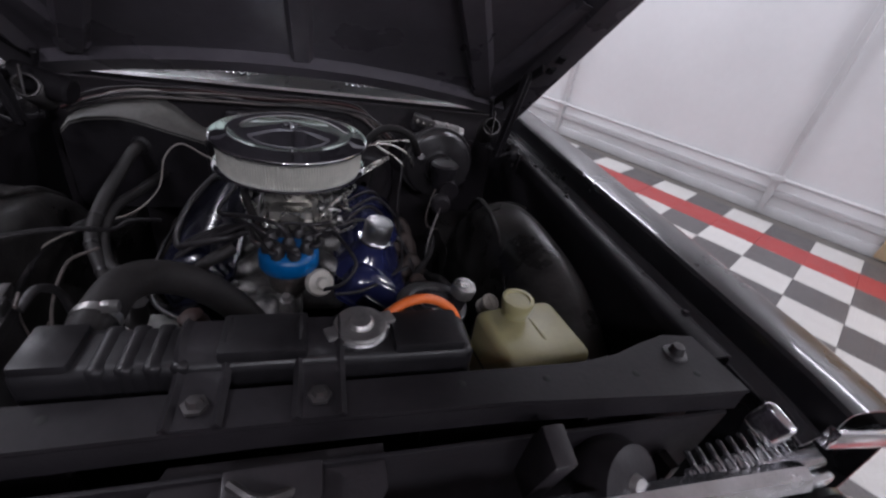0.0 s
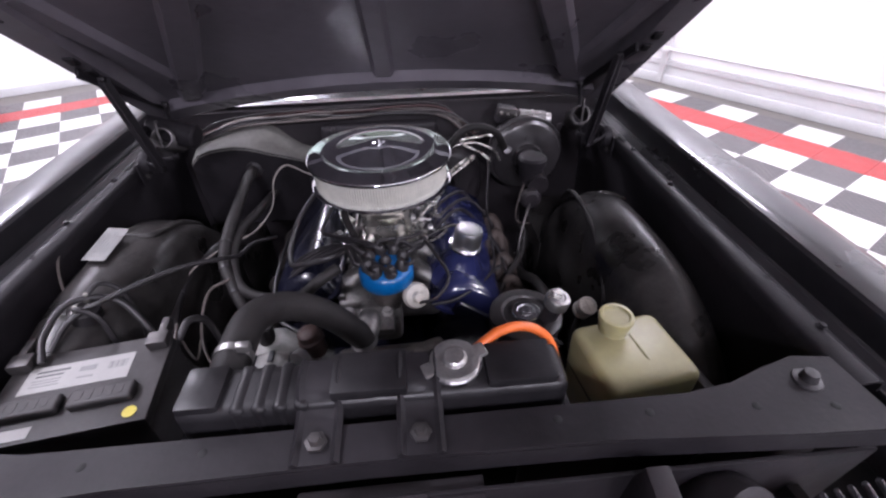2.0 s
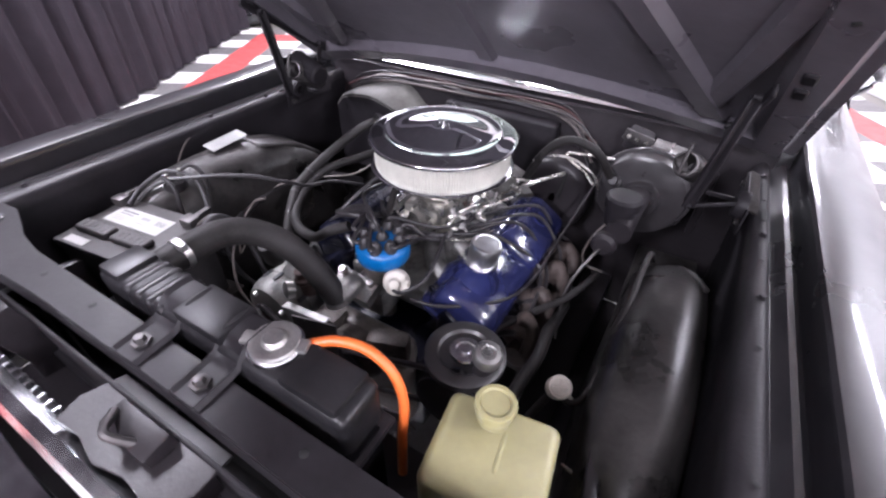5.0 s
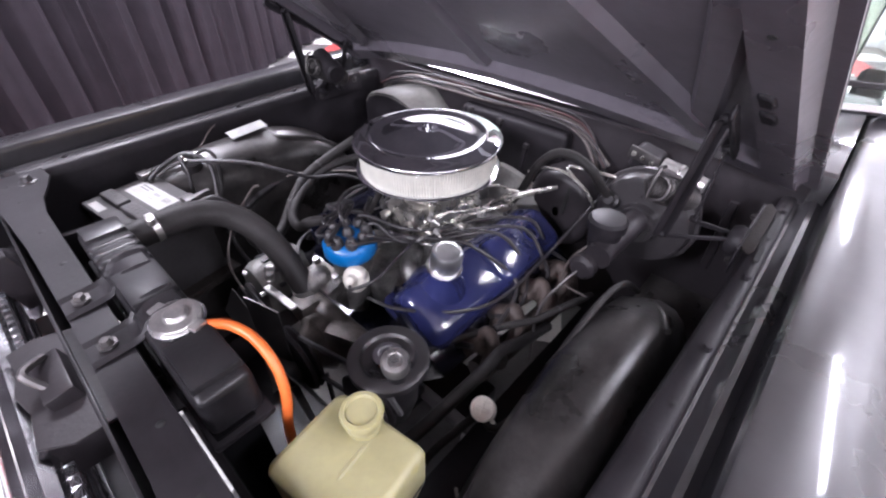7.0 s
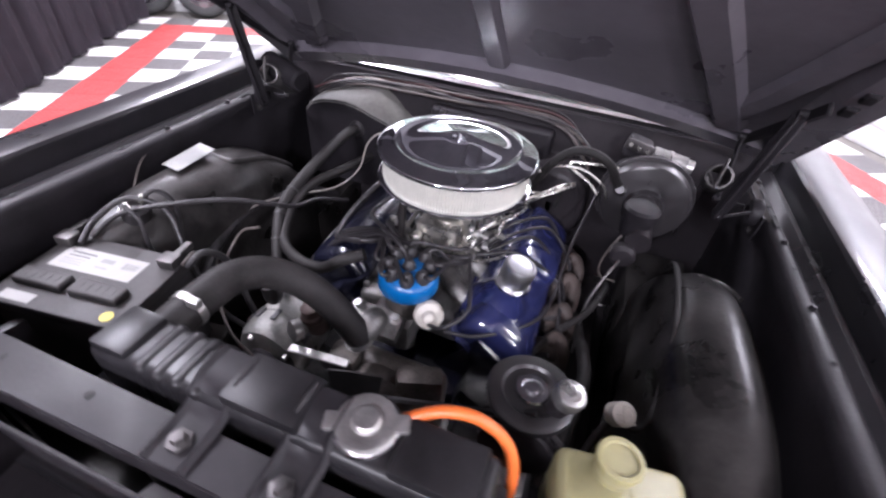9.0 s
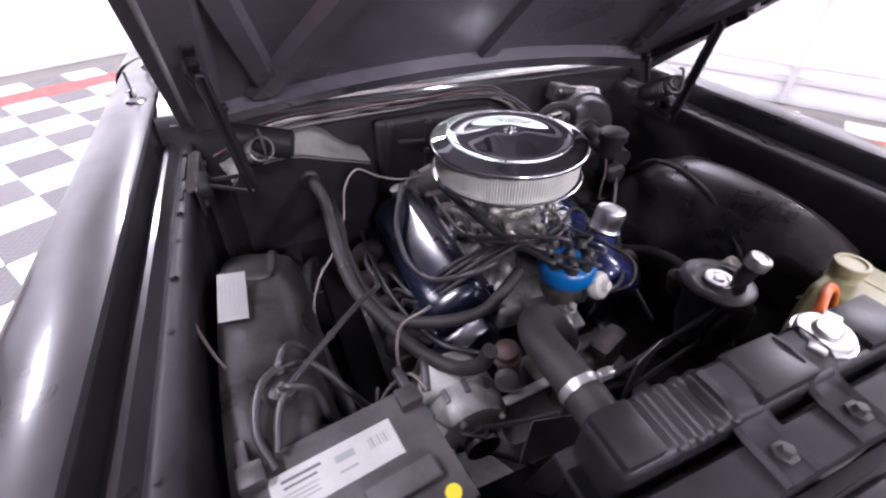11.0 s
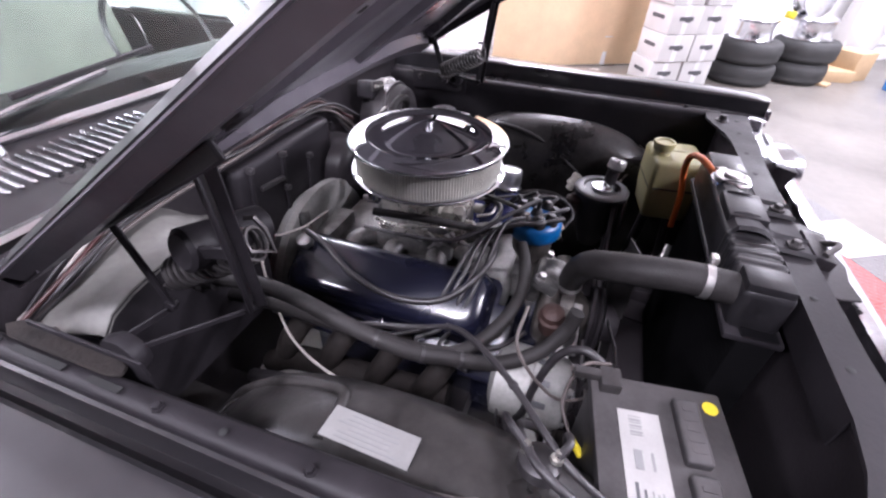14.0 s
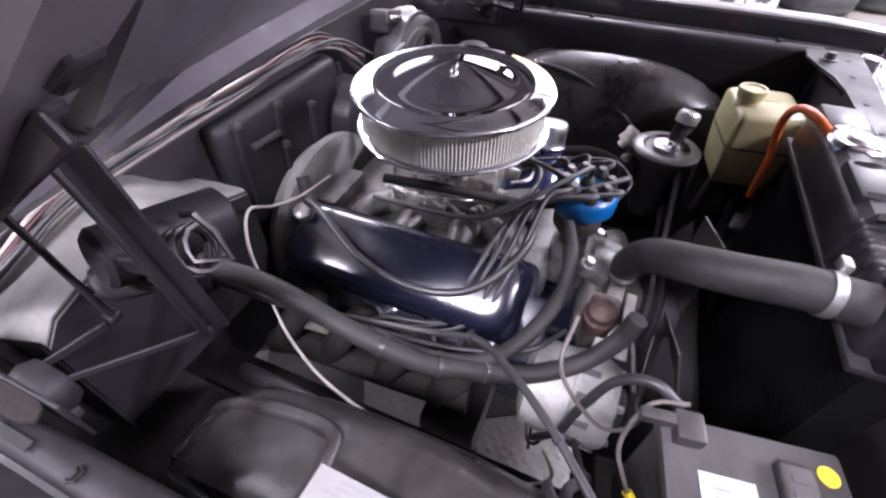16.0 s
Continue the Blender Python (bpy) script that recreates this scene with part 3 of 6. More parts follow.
# front: chrome grille header, grille bars, latch bracket, horns, bumper
b = loft([[(x, y - 0.012, 0.805), (x, y - 0.02, 0.82), (x, y - 0.012, 0.838), (x, y + 0.004, 0.843), (x, y + 0.018, 0.835), (x, y + 0.02, 0.815)]
          for x, y in [(-0.72 + 1.44 * i / 24, -0.850 - 0.006 * (abs(-0.72 + 1.44 * i / 24) / 0.72) ** 2.5) for i in range(25)]])
thicken(b, 0.003)
hdr = part("grille_header", b, CHROMEW, car, "pitted chrome grille header moulding")
for i in range(54):
    b = box(0.006, 0.026, 0.27, at(-0.583 + 0.022 * i, -0.848, 0.675, -7), 0.002, 1)
    part("grille_bar", b, CHROMEW, hdr)
for z in (0.56, 0.66, 0.76):
    part("grille_divider", box(1.22, 0.008, 0.010, at(0, -0.828 - 0.1 * (0.76 - z), z), 0.002), SATIN, hdr)
b = prism([(-0.09, -0.746), (0.14, -0.746), (0.14, -0.80), (0.115, -0.838), (0.05, -0.83), (0.0, -0.842), (-0.05, -0.83), (-0.10, -0.836), (-0.11, -0.80)], 0.848, 0.853, r=0.001)
box(0.012, 0.07, 0.09, at(-0.085, -0.80, 0.805), 0.003, 1, b)
box(0.012, 0.07, 0.09, at(0.105, -0.80, 0.805), 0.003, 1, b)
box(0.10, 0.04, 0.03, at(0.02, -0.79, 0.862, 10), 0.006, 2, b)
lb = part("hood_latch", b, SATIN, supp, "dusty black hood latch bracket")
b = tube([(-0.02, -0.79, 0.88), (0.01, -0.815, 0.89), (0.04, -0.80, 0.87)], 0.006, 8)
part("latch_hook", b, DSTEEL, lb)
for hx in (-0.33, 0.34):
    b = box(0.03, 0.05, 0.12, at(hx, -0.79, 0.835, 12), 0.004)
    part("brace", b, SATIN, supp)
for hx in (-0.42, 0.44):
    horn = thing("horn", "black round car horn behind the grille", "horn", (hx, -0.80, 0.70), group="horns")
    b = lathe([(0, 0.05), (0.03, 0.05), (0.05, 0.045), (0.055, 0.02), (0.055, 0.0), (0.045, -0.02), (0.03, -0.05), (0, -0.055)], at(hx, -0.80, 0.80, 50, 0, 20), 24)
    part("shell", b, SATIN, horn)
    b = lathe([(0, 0.06), (0.012, 0.058), (0.016, 0.05)], at(hx, -0.80, 0.80, 50, 0, 20), 12)
    part("cap", b, STEEL, horn)
b = loft([[(x, y, 0.60), (x, y - 0.05, 0.585), (x, y - 0.075, 0.55), (x, y - 0.08, 0.50), (x, y - 0.06, 0.45), (x, y, 0.44)]
          for x, y in [(-0.95 + 1.9 * i / 30, -0.92 + 0.11 * (abs(-0.95 + 1.9 * i / 30) / 0.95) ** 3 + 0.01) for i in range(31)]])
thicken(b, 0.004)
part("front_bumper", b, CHROMEW, car, "chrome front bumper")

# firewall, cowl, windscreen and cabin
b = box(1.43, 0.02, 0.655, at(0, 0.425, 0.6175), 0.004)
fw = part("firewall", b, SATIN, car, "satin black firewall with stamped ribs")
for x, z, w, h in ((-0.62, 0.70, 0.02, 0.3), (0.24, 0.74, 0.015, 0.22), (0.6, 0.75, 0.02, 0.2)):
    part("rib", box(w, 0.016, h, at(x, 0.413, z), 0.005, 2), SATIN, fw)
b = loft([[(x, 0.418, 0.88), (x, 0.424, 0.925), (x, 0.436, 0.954), (x, 0.448, 0.960), (x, 0.460, 0.955), (x, 0.475, 0.946), (x, 0.51, 0.952), (x, 0.57, 0.962), (x, 0.66, 0.970), (x, 0.76 + 0.11 * (x / 0.745) ** 2, 0.976)]
          for x in (-0.745, -0.6, -0.3, 0, 0.3, 0.6, 0.745)])
thicken(b, 0.003)
cowl = part("cowl", b, PAINT, car, "glossy black cowl panel with vent louvres", smooth=30)
b = loft([[(x, 0.43, 0.958), (x, 0.437, 0.965), (x, 0.449, 0.965), (x, 0.456, 0.958)] for x in (-0.66, -0.3, 0, 0.3, 0.66)])
thicken(b, 0.003)
part("cowl_seal_strip", b, CHROMEW, cowl, "worn bright cowl lip strip")
for s in (-1, 1):
    for i in range(20):
        x = s * (0.16 + 0.021 * i)
        b = box(0.010, 0.115, 0.006, at(x, 0.612, 0.9695, 5, 25, 0), 0.002, 1)
        part("louvre", b, CHROMEW, cowl)
scr = [(-0.78, 0.85, 0.985), (-0.5, 0.755, 0.983), (0, 0.715, 0.983), (0.5, 0.755, 0.983), (0.78, 0.85, 0.985)]
top = [(-0.64, 1.26, 1.40), (-0.42, 1.17, 1.41), (0, 1.13, 1.415), (0.42, 1.17, 1.41), (0.64, 1.26, 1.40)]
lo, hi = smooth_path(scr, 6), smooth_path(top, 6)
b = loft([lo, [a.lerp(c, 0.5) + Vector((0, -0.015, 0.0)) for a, c in zip(lo, hi)], hi])
thicken(b, 0.005)
ws = part("windscreen", b, GLASS, car, "slightly green curved windscreen glass")
ws.visible_shadow = False
b = tube(scr, 0.012, 8)
part("chrome_trim", b, CHROME, ws, "chrome windscreen surround")
b = tube(top, 0.014, 8)
part("chrome_trim", b, CHROME, ws)
for s in (-1, 1):
    b = tube([(s * 0.785, 0.85, 0.975), (s * 0.715, 1.06, 1.19), (s * 0.645, 1.26, 1.40)], 0.022, 10)
    part("windscreen_pillar", b, CHROME, car, "polished chrome windscreen pillar")
    b = loft([[(s * 0.79, 0.87, 0.975), (s * 0.80, 1.25, 0.975), (s * 0.80, 1.9, 0.975)], [(s * 0.65, 1.28, 1.39), (s * 0.66, 1.45, 1.40), (s * 0.66, 1.9, 1.39)]])
    thicken(b, 0.004)
    sg = part("side_window", b, GLASS, car)
    sg.visible_shadow = False
    b = tube([(s * 0.80, 1.06, 0.975), (s * 0.735, 1.20, 1.18), (s * 0.67, 1.34, 1.385)], 0.009, 8)
    part("vent_frame", b, CHROME, sg)
    b = tube([(s * 0.79, 0.87, 0.975), (s * 0.80, 1.3, 0.975), (s * 0.80, 1.95, 0.975)], 0.01, 8)
    part("sill_trim", b, CHROME, sg)
b = loft([[(-0.65, y, 1.40), (-0.5, y, 1.435 + d), (0, y, 1.45 + d), (0.5, y, 1.435 + d), (0.65, y, 1.40)] for y, d in ((1.16, -0.02), (1.34, 0.0), (1.9, 0.01), (2.4, -0.01), (2.7, -0.06))])
thicken(b, 0.02)
part("roof", b, PAINT, car)
for s in (-1, 1):
    b = loft([[(s * 0.66, 2.0, 1.40), (s * 0.66, 2.7, 1.36)], [(s * 0.80, 2.1, 0.97), (s * 0.80, 3.0, 0.97)]])
    thicken(b, 0.02)
    part("rear_pillar", b, PAINT, car)
b = loft([[(-0.78, y, z), (0, y, z + 0.02), (0.78, y, z)] for y, z in ((0.87, 0.965), (0.95, 0.968), (1.08, 0.95), (1.14, 0.90), (1.14, 0.70))])
thicken(b, 0.01)
part("dashboard", b, PLASTIC, car, "dark padded dashboard")
b = lathe([(0.19, 0.0), (0.2, 0.01), (0.19, 0.02), (0.18, 0.01), (0.19, 0.0)], at(0.38, 1.15, 0.98, 65), 32, caps=False)
part("steering_wheel", b, PLASTIC, car)
for sy in (1.75, 2.75):
    b = box(1.3, 0.2, 0.62, at(0, sy, 0.85, -12), 0.07, 3)
    box(1.3, 0.5, 0.18, at(0, sy - 0.3, 0.52), 0.06, 3, b)
    part("bench_seat", b, SEATM, car, "grey-green vinyl bench seat")
b = box(1.8, 2.6, 0.03, at(0, 2.2, 0.33), 0.01)
part("floor_pan", b, SATIN, car)
b = box(1.55, 0.85, 0.05, at(0, 3.2, 0.98), 0.03, 3)
part("trunk_lid", b, PAINT, car)
for wx, wy in ((-0.42, 0.72), (0.30, 0.70)):
    b = tube([(wx, wy - 0.012, 0.990), (wx + 0.03, wy + 0.02, 1.02), (wx + 0.30, wy + 0.045, 1.045)], 0.007, 8)
    wp = part("wiper_arm", b, CHROMEW, car, "chrome wiper arm")
    b = bar((wx + 0.10, wy + 0.055, 1.04), (wx + 0.46, wy + 0.07, 1.06), 0.008, 0.014)
    part("wiper_blade", b, RUBBER, wp)
    b = lathe([(0, 0.02), (0.014, 0.018), (0.018, 0)], at(wx, wy - 0.012, 0.972), 14)
    part("pivot", b, CHROME, wp)
b = lathe([(0.0, 0.03), (0.008, 0.03), (0.012, 0.012), (0.024, 0.006), (0.026, 0.0)], at(-0.80, 0.60, 0.958), 18)
ant = part("antenna", b, CHROME, car, "chrome antenna base with a short mast")
b = rod((-0.80, 0.60, 0.966), (-0.805, 0.62, 1.03), 0.003)
part("mast", b, SATIN, ant)
b = tube([(0.90, 0.99, 0.935), (0.935, 0.98, 0.98), (0.955, 0.97, 1.03)], 0.009, 8)
mir = part("side_mirror", b, CHROME, car, "round chrome side mirror on a stalk")
b = lathe([(0, 0.02), (0.04, 0.018), (0.055, 0.008), (0.058, 0.0), (0.05, -0.004), (0, -0.004)], at(0.96, 0.965, 1.055, 85, 0, 0), 24)
part("mirror_head", b, CHROME, mir)
for s in (-1, 1):
    for wy in (-0.06, 2.75):
        b = lathe([(0.20, -0.09), (0.31, -0.095), (0.335, -0.07), (0.335, 0.07), (0.31, 0.095), (0.20, 0.09), (0.20, -0.09)], at(s * 0.79, wy, 0.335, 0, 90, 0), 36, caps=False)
        wh = part("wheel", b, TYRE, car, "black road wheel")
        b = lathe([(0.0, 0.05), (0.06, 0.06), (0.15, 0.045), (0.2, 0.07), (0.21, 0.07), (0.2, -0.05), (0, -0.05)], at(s * 0.79, wy, 0.335, 0, 90 * s, 0), 30)
        part("hubcap", b, CHROME, wh)

# hood, standing open on two scissor hinges
HINGE, HANG, HLEN = Vector((0.022, 0.345, 0.957)), 35.3, 1.36
HM = Matrix.Translation(HINGE) @ pose(0, 0, 0, -HANG)


def hood_pt(x, d, n=0.0):
    """x across, d along from the rear edge to the front, n away from the engine. The hood is crowned and narrows to the front."""
    w = x / 0.7
    return HM @ Vector((x * (1.03 - 0.13 * max(d, 0)), -d - 0.16 * (1 - w * w) * max(0, 1 - d / 0.6), n + (0.02 + 0.03 * min(max(d, 0), 1)) * (1 - w * w)))


hood = thing("car_hood", "black car hood standing open, ribbed underside showing", "car hood", HINGE)
XS = [-0.68, -0.668, -0.58, -0.45, -0.3, -0.15, 0, 0.15, 0.3, 0.45, 0.58, 0.668, 0.68]
DS = [0.0, 0.06, 0.15, 0.3, 0.5, 0.7, 0.9, 1.1, 1.24, HLEN]
b = loft([[hood_pt(x, d, 0.010 - (0.008 if abs(x) > 0.67 else 0.0)) for x in XS] for d in DS])
thicken(b, 0.003)
part("skin", b, PAINT, hood, "glossy black outer skin", smooth=30)


def hood_beam(a, c, w, h, bm=None):
    """A hat-section rib on the underside."""
    (x0, d0), (x1, d1) = a, c
    dx, dd = x1 - x0, d1 - d0
    ln = math.hypot(dx, dd)
    nx, nd = -dd / ln, dx / ln
    rows = []
    for t in [i / 10 for i in range(11)]:
        x, d = x0 + dx * t, d0 + dd * t
        rows.append([hood_pt(x + nx * k * w, d + nd * k * w, -hh) for k, hh in ((-0.5, -0.004), (-0.42, 0.004), (-0.30, h), (0.30, h), (0.42, 0.004), (0.5, -0.004))])
    return loft(rows, bm, False)


b = loft([[hood_pt(x, d, 0.0 if abs(x) > 0.66 else 0.003) for x in [-0.679] + XS[2:-2] + [0.679]] for d in DS[:-1] + [HLEN - 0.02]])
part("inner_panel", thicken(b, 0.002), HOODM, hood, "dull black inner panel")
for a, c, w, h in (((-0.65, 0.05), (0.65, 0.05), 0.11, 0.020), ((-0.62, 0.04), (-0.62, 1.33), 0.085, 0.022), ((0.62, 0.04), (0.62, 1.33), 0.085, 0.022),
                   ((-0.65, 1.30), (0.65, 1.30), 0.09, 0.02), ((0, 0.10), (0, 1.26), 0.055, 0.012),
                   ((-0.50, 0.12), (-0.12, 1.26), 0.075, 0.016), ((0.50, 0.12), (0.12, 1.26), 0.075, 0.016), ((-0.48, 0.12), (-0.58, 0.65), 0.05, 0.012), ((0.48, 0.12), (0.58, 0.65), 0.05, 0.012)):
    part("rib", thicken(hood_beam(a, c, w, h), 0.002), HOODM, hood, smooth=30)
for x in (-0.62, 0.62):
    for i in range(4):
        b = lathe([(0, 0.001), (0.004, 0.001), (0.005, 0)], Matrix.Translation(hood_pt(x, 0.62 + 0.17 * i, -0.024)) @ pose(0, 0, 0, 180 - HANG), 10)
        part("plug", b, HOLEM, hood)

# hinge places on the driver side: front arm low and high, rear arm low and high, foot of the lower link
FRONT_LOW, FRONT_TOP = (0.545, 0.040, 0.935), (0.574, 0.018, 1.160)
REAR_LOW, REAR_TOP = (0.568, 0.160, 0.915), (0.566, 0.205, 1.045)
LINK_FOOT = (0.650, 0.150, 0.912)
COIL_REAR, COIL_FRONT = (0.545, 0.165, 0.950), (0.512, 0.032, 1.020)
for s, side in SIDES:
    hg = thing("hood_hinge", "black steel scissor hood hinge with coil spring", "hinge", (s * 0.62, 0.25, 0.9), group="hood hinges")
    b = box(0.005, 0.20, 0.060, at(s * 0.657, 0.215, 0.885), 0.003)
    part("base_plate", b, SUPPM, hg)
    b = lathe([(0.012, 0.0), (0.030, 0.0), (0.032, 0.010), (0.026, 0.022), (0.014, 0.024), (0.012, 0.0)], at(s * 0.656, 0.155, 0.905, 0, -90 * s), 20, caps=False)
    part("pivot_boss", b, SUPPM, hg, "worn round pivot boss")
    for y_, z_ in ((0.14, 0.872), (0.285, 0.895)):
        part("bolt", lathe([(0, 0.010), (0.007, 0.009), (0.008, 0.002), (0.013, 0.001), (0.013, 0)], at(s * 0.655, y_, z_, 0, -90 * s), 6), DSTEEL, hg)
    side_of = Matrix.Diagonal((s, 1, 1))
    f0, f1, q0, q1, r0, c0, c1 = [side_of @ Vector(p) for p in (FRONT_LOW, FRONT_TOP, REAR_LOW, REAR_TOP, LINK_FOOT, COIL_REAR, COIL_FRONT)]
    part("front_arm", bar(f0, f1, 0.006, 0.026, 0.002), SUPPM, hg, "worn black flat hinge arm")
    part("front_arm_flange", bar(f0 + Vector((-s * 0.006, -0.012, 0)), f1 + Vector((-s * 0.006, -0.012, 0)), 0.014, 0.004, 0.001), SUPPM, hg)
    part("rear_arm", bar(q0, q1, 0.005, 0.018, 0.002), SUPPM, hg)
    part("lower_link", bar(r0, f0 + Vector((s * 0.007, 0.004, -0.004)), 0.004, 0.008, 0.001), SUPPM, hg)
    part("lower_link", bar(r0 + Vector((0, 0.05, -0.02)), q0 + Vector((s * 0.007, 0.0, -0.004)), 0.004, 0.010, 0.001), SUPPM, hg)
    part("hood_bracket", bar(q1 + Vector((s * 0.012, 0.035, -0.02)), f1 + Vector((s * 0.012, -0.05, 0.028)), 0.008, 0.022, 0.003), SUPPM, hg)
    for d_ in (0.40, 0.46):
        part("standoff", bar(hood_pt(s * 0.615, d_, 0.0), hood_pt(s * 0.612, d_, -0.03), 0.02, 0.03, 0.003), SUPPM, hg)
    axis = (c1 - c0).normalized()
    e1 = axis.cross(Vector((0, 0, 1))).normalized()
    e2 = axis.cross(e1)
    pts, turns = [], 13
    for i in range(turns * 12 + 1):
        t = i / (turns * 12)
        a = 2 * math.pi * turns * t
        pts.append(c0.lerp(c1, t) + (e1 * math.cos(a) + e2 * math.sin(a)) * (0.024 - 0.004 * abs(2 * t - 1) ** 4))
    pts += [c1 + axis * 0.012 + e2 * 0.02, c1 + axis * 0.022 - e2 * 0.012, c1 + axis * 0.02 - e2 * 0.032, c1 + axis * 0.008 - e2 * 0.036]
    part("spring", tube(pts, 0.0034, 6, smooth_line=False), DSTEEL, hg, "dark coil spring with a hooked end")
    if s < 0:
        part("spring_cover", tube([(-0.567, 0.101, 1.023), (-0.562, 0.100, 1.022), (-0.457, 0.078, 0.999), (-0.452, 0.077, 0.998)], lambda t: 0.023 if t in (0.0, 1.0) else 0.029, 24, smooth_line=False), SUPPM, hg, "black cylindrical spring cover")
        part("cover_strap", bar((-0.560, 0.10, 1.02), f0.lerp(f1, 0.45), 0.006, 0.018, 0.002), SUPPM, hg)
    for p in (f0, f1, q0, q1):
        part("rivet", lathe([(0, 0.008), (0.006, 0.0075), (0.008, 0.002), (0.008, -0.006), (0, -0.006)], Matrix.Translation(p) @ pose(0, 0, 0, 0, -90 * s), 12), SUPPM, hg)

# ---- engine ----
eng = thing("engine", "dark blue V8 engine with aluminium intake manifold", "engine", (0, 0, 0.5))
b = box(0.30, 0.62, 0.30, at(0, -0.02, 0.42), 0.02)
part("block", b, BLUE_SHADED, eng)
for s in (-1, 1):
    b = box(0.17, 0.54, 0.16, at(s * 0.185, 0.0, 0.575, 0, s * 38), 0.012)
    part("cylinder_head", b, BLUE_SHADED, eng)


def rounded_ring(w, l, r, z, n=5):
    pts = []
    for cx, cy, a0 in ((w / 2 - r, l / 2 - r, 0), (-w / 2 + r, l / 2 - r, 90), (-w / 2 + r, -l / 2 + r, 180), (w / 2 - r, -l / 2 + r, 270)):
        for i in range(n + 1):
            a = radians(a0 + 90 * i / n)
            pts.append(Vector((cx + r * math.cos(a), cy + r * math.sin(a), z)))
    pts.append(pts[0].copy())
    return pts


def valve_cover(s, material):
    m = at(0.178, -0.01, 0.635, 0, 32) @ Matrix.Diagonal((1.12, 1.06, 1.0, 1.0)) if s > 0 else at(-0.185, 0.015, 0.662, 0, -32)
    rows = [rounded_ring(0.168, 0.49, 0.022, 0.0), rounded_ring(0.168, 0.49, 0.022, 0.008), rounded_ring(0.152, 0.474, 0.03, 0.010), rounded_ring(0.148, 0.468, 0.032, 0.045),
            rounded_ring(0.138, 0.458, 0.036, 0.066), rounded_ring(0.115, 0.44, 0.04, 0.080), rounded_ring(0.08, 0.40, 0.038, 0.086)]
    b = loft([[m @ p for p in r] for r in rows])
    b.faces.new([b.verts.new(m @ p) for p in rows[-1][:-1]])
    bmesh.ops.remove_doubles(b, verts=b.verts, dist=0.0004)
    return part("valve_cover", b, material, eng, "glossy dark blue valve cover", smooth=50), m


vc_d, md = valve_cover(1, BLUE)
# passenger cover in the near-black copy, for the shade on its side
vc_p, mp = valve_cover(-1, BLUE_SHADED)
for vc, m in ((vc_d, md), (vc_p, mp)):
    for x, y in ((0.078, -0.2), (0.078, 0), (0.078, 0.2), (-0.078, -0.2), (-0.078, 0), (-0.078, 0.2)):
        part("bolt", lathe([(0, 0.016), (0.006, 0.015), (0.007, 0.006), (0.011, 0.005), (0.011, 0)], m @ at(x, y, 0.008), 6), BLUE_SHADED, vc)
rows = [[md @ (p + Vector((0.004, 0.105, 0))) for p in rounded_ring(w, l, r, z)] for w, l, r, z in ((0.118, 0.24, 0.03, 0.060), (0.112, 0.232, 0.03, 0.092), (0.104, 0.222, 0.028, 0.101), (0.088, 0.205, 0.025, 0.105))]
b = loft(rows)
b.faces.new([b.verts.new(p) for p in rows[-1][:-1]])
bmesh.ops.remove_doubles(b, verts=b.verts, dist=0.0004)
part("raised_panel", b, BLUE, vc_d, smooth=50)
# raised emblem on the driver cover, plain shape
b = lathe([(0.014, 0.0), (0.020, 0.0025), (0.024, 0.0)], md @ at(0.0, 0.14, 0.105), 20, caps=False)
box(0.02, 0.006, 0.003, md @ at(0, 0.14, 0.107), 0.001, 1, b)
part("emblem", b, BLUE, vc_d)
# oil filler: neck and chrome cap
b = lathe([(0.078, -0.075), (0.070, -0.050), (0.054, -0.026), (0.042, -0.008), (0.036, 0.006), (0.035, 0.014), (0.030, 0.02)], at(0.190, -0.155, 0.752, 0, 14), 32)
neck = part("filler_neck", b, BLUE, vc_d)
b = lathe([(0.033, 0.0), (0.034, 0.012), (0.0335, 0.014), (0.0345, 0.017), (0.0345, 0.044), (0.032, 0.050), (0.027, 0.0515), (0.025, 0.0495), (0.012, 0.0505), (0, 0.051)], at(0.197, -0.155, 0.774, 0, 10), 36)
part("oil_cap", b, CHROMEB, neck, "chrome oil filler cap")
b = lathe([(0.040, 0.0), (0.041, 0.006), (0.036, 0.007)], at(0.194, -0.155, 0.770, 0, 14), 30)
part("cap_collar", b, CHROMEW, neck)
# breather on the passenger cover
b = lathe([(0.012, 0), (0.012, 0.03), (0.018, 0.03), (0.018, 0.05), (0.010, 0.055), (0, 0.055)], at(-0.19, 0.22, 0.72, 0, -20), 16)
part("breather", b, STEEL, vc_p)

# intake manifold
RUNNERS = []
b = bmesh.new()
box(0.25, 0.50, 0.07, at(0, 0.01, 0.655), 0.02, 3, b)
for s in (-1, 1):
    for y in (-0.17, -0.06, 0.06, 0.17):
        RUNNERS.append(tube([(s * 0.03, y * 0.5, 0.705), (s * 0.08, y * 0.9, 0.70), (s * 0.14, y, 0.665)], 0.026, 10))
intake = part("intake_manifold", b, ALU, eng, "rough cast aluminium intake manifold", smooth=50)
for r_ in RUNNERS:
    part("runner", r_, ALU, intake, smooth=60)
part("carburettor_pad", box(0.16, 0.20, 0.05, at(0, 0.01, 0.715), 0.015), ALU, intake)
part("front_boss", box(0.10, 0.08, 0.08, at(-0.02, -0.27, 0.66), 0.02), ALU, intake)
for i in range(14):
    part("bolt", lathe([(0, 0.012), (0.007, 0.011), (0.008, 0.0)], at(0.115 * (1 if i % 2 else -1), -0.22 + 0.46 * (i // 2) / 6, 0.690), 6), STEEL, intake)
b = bmesh.new()
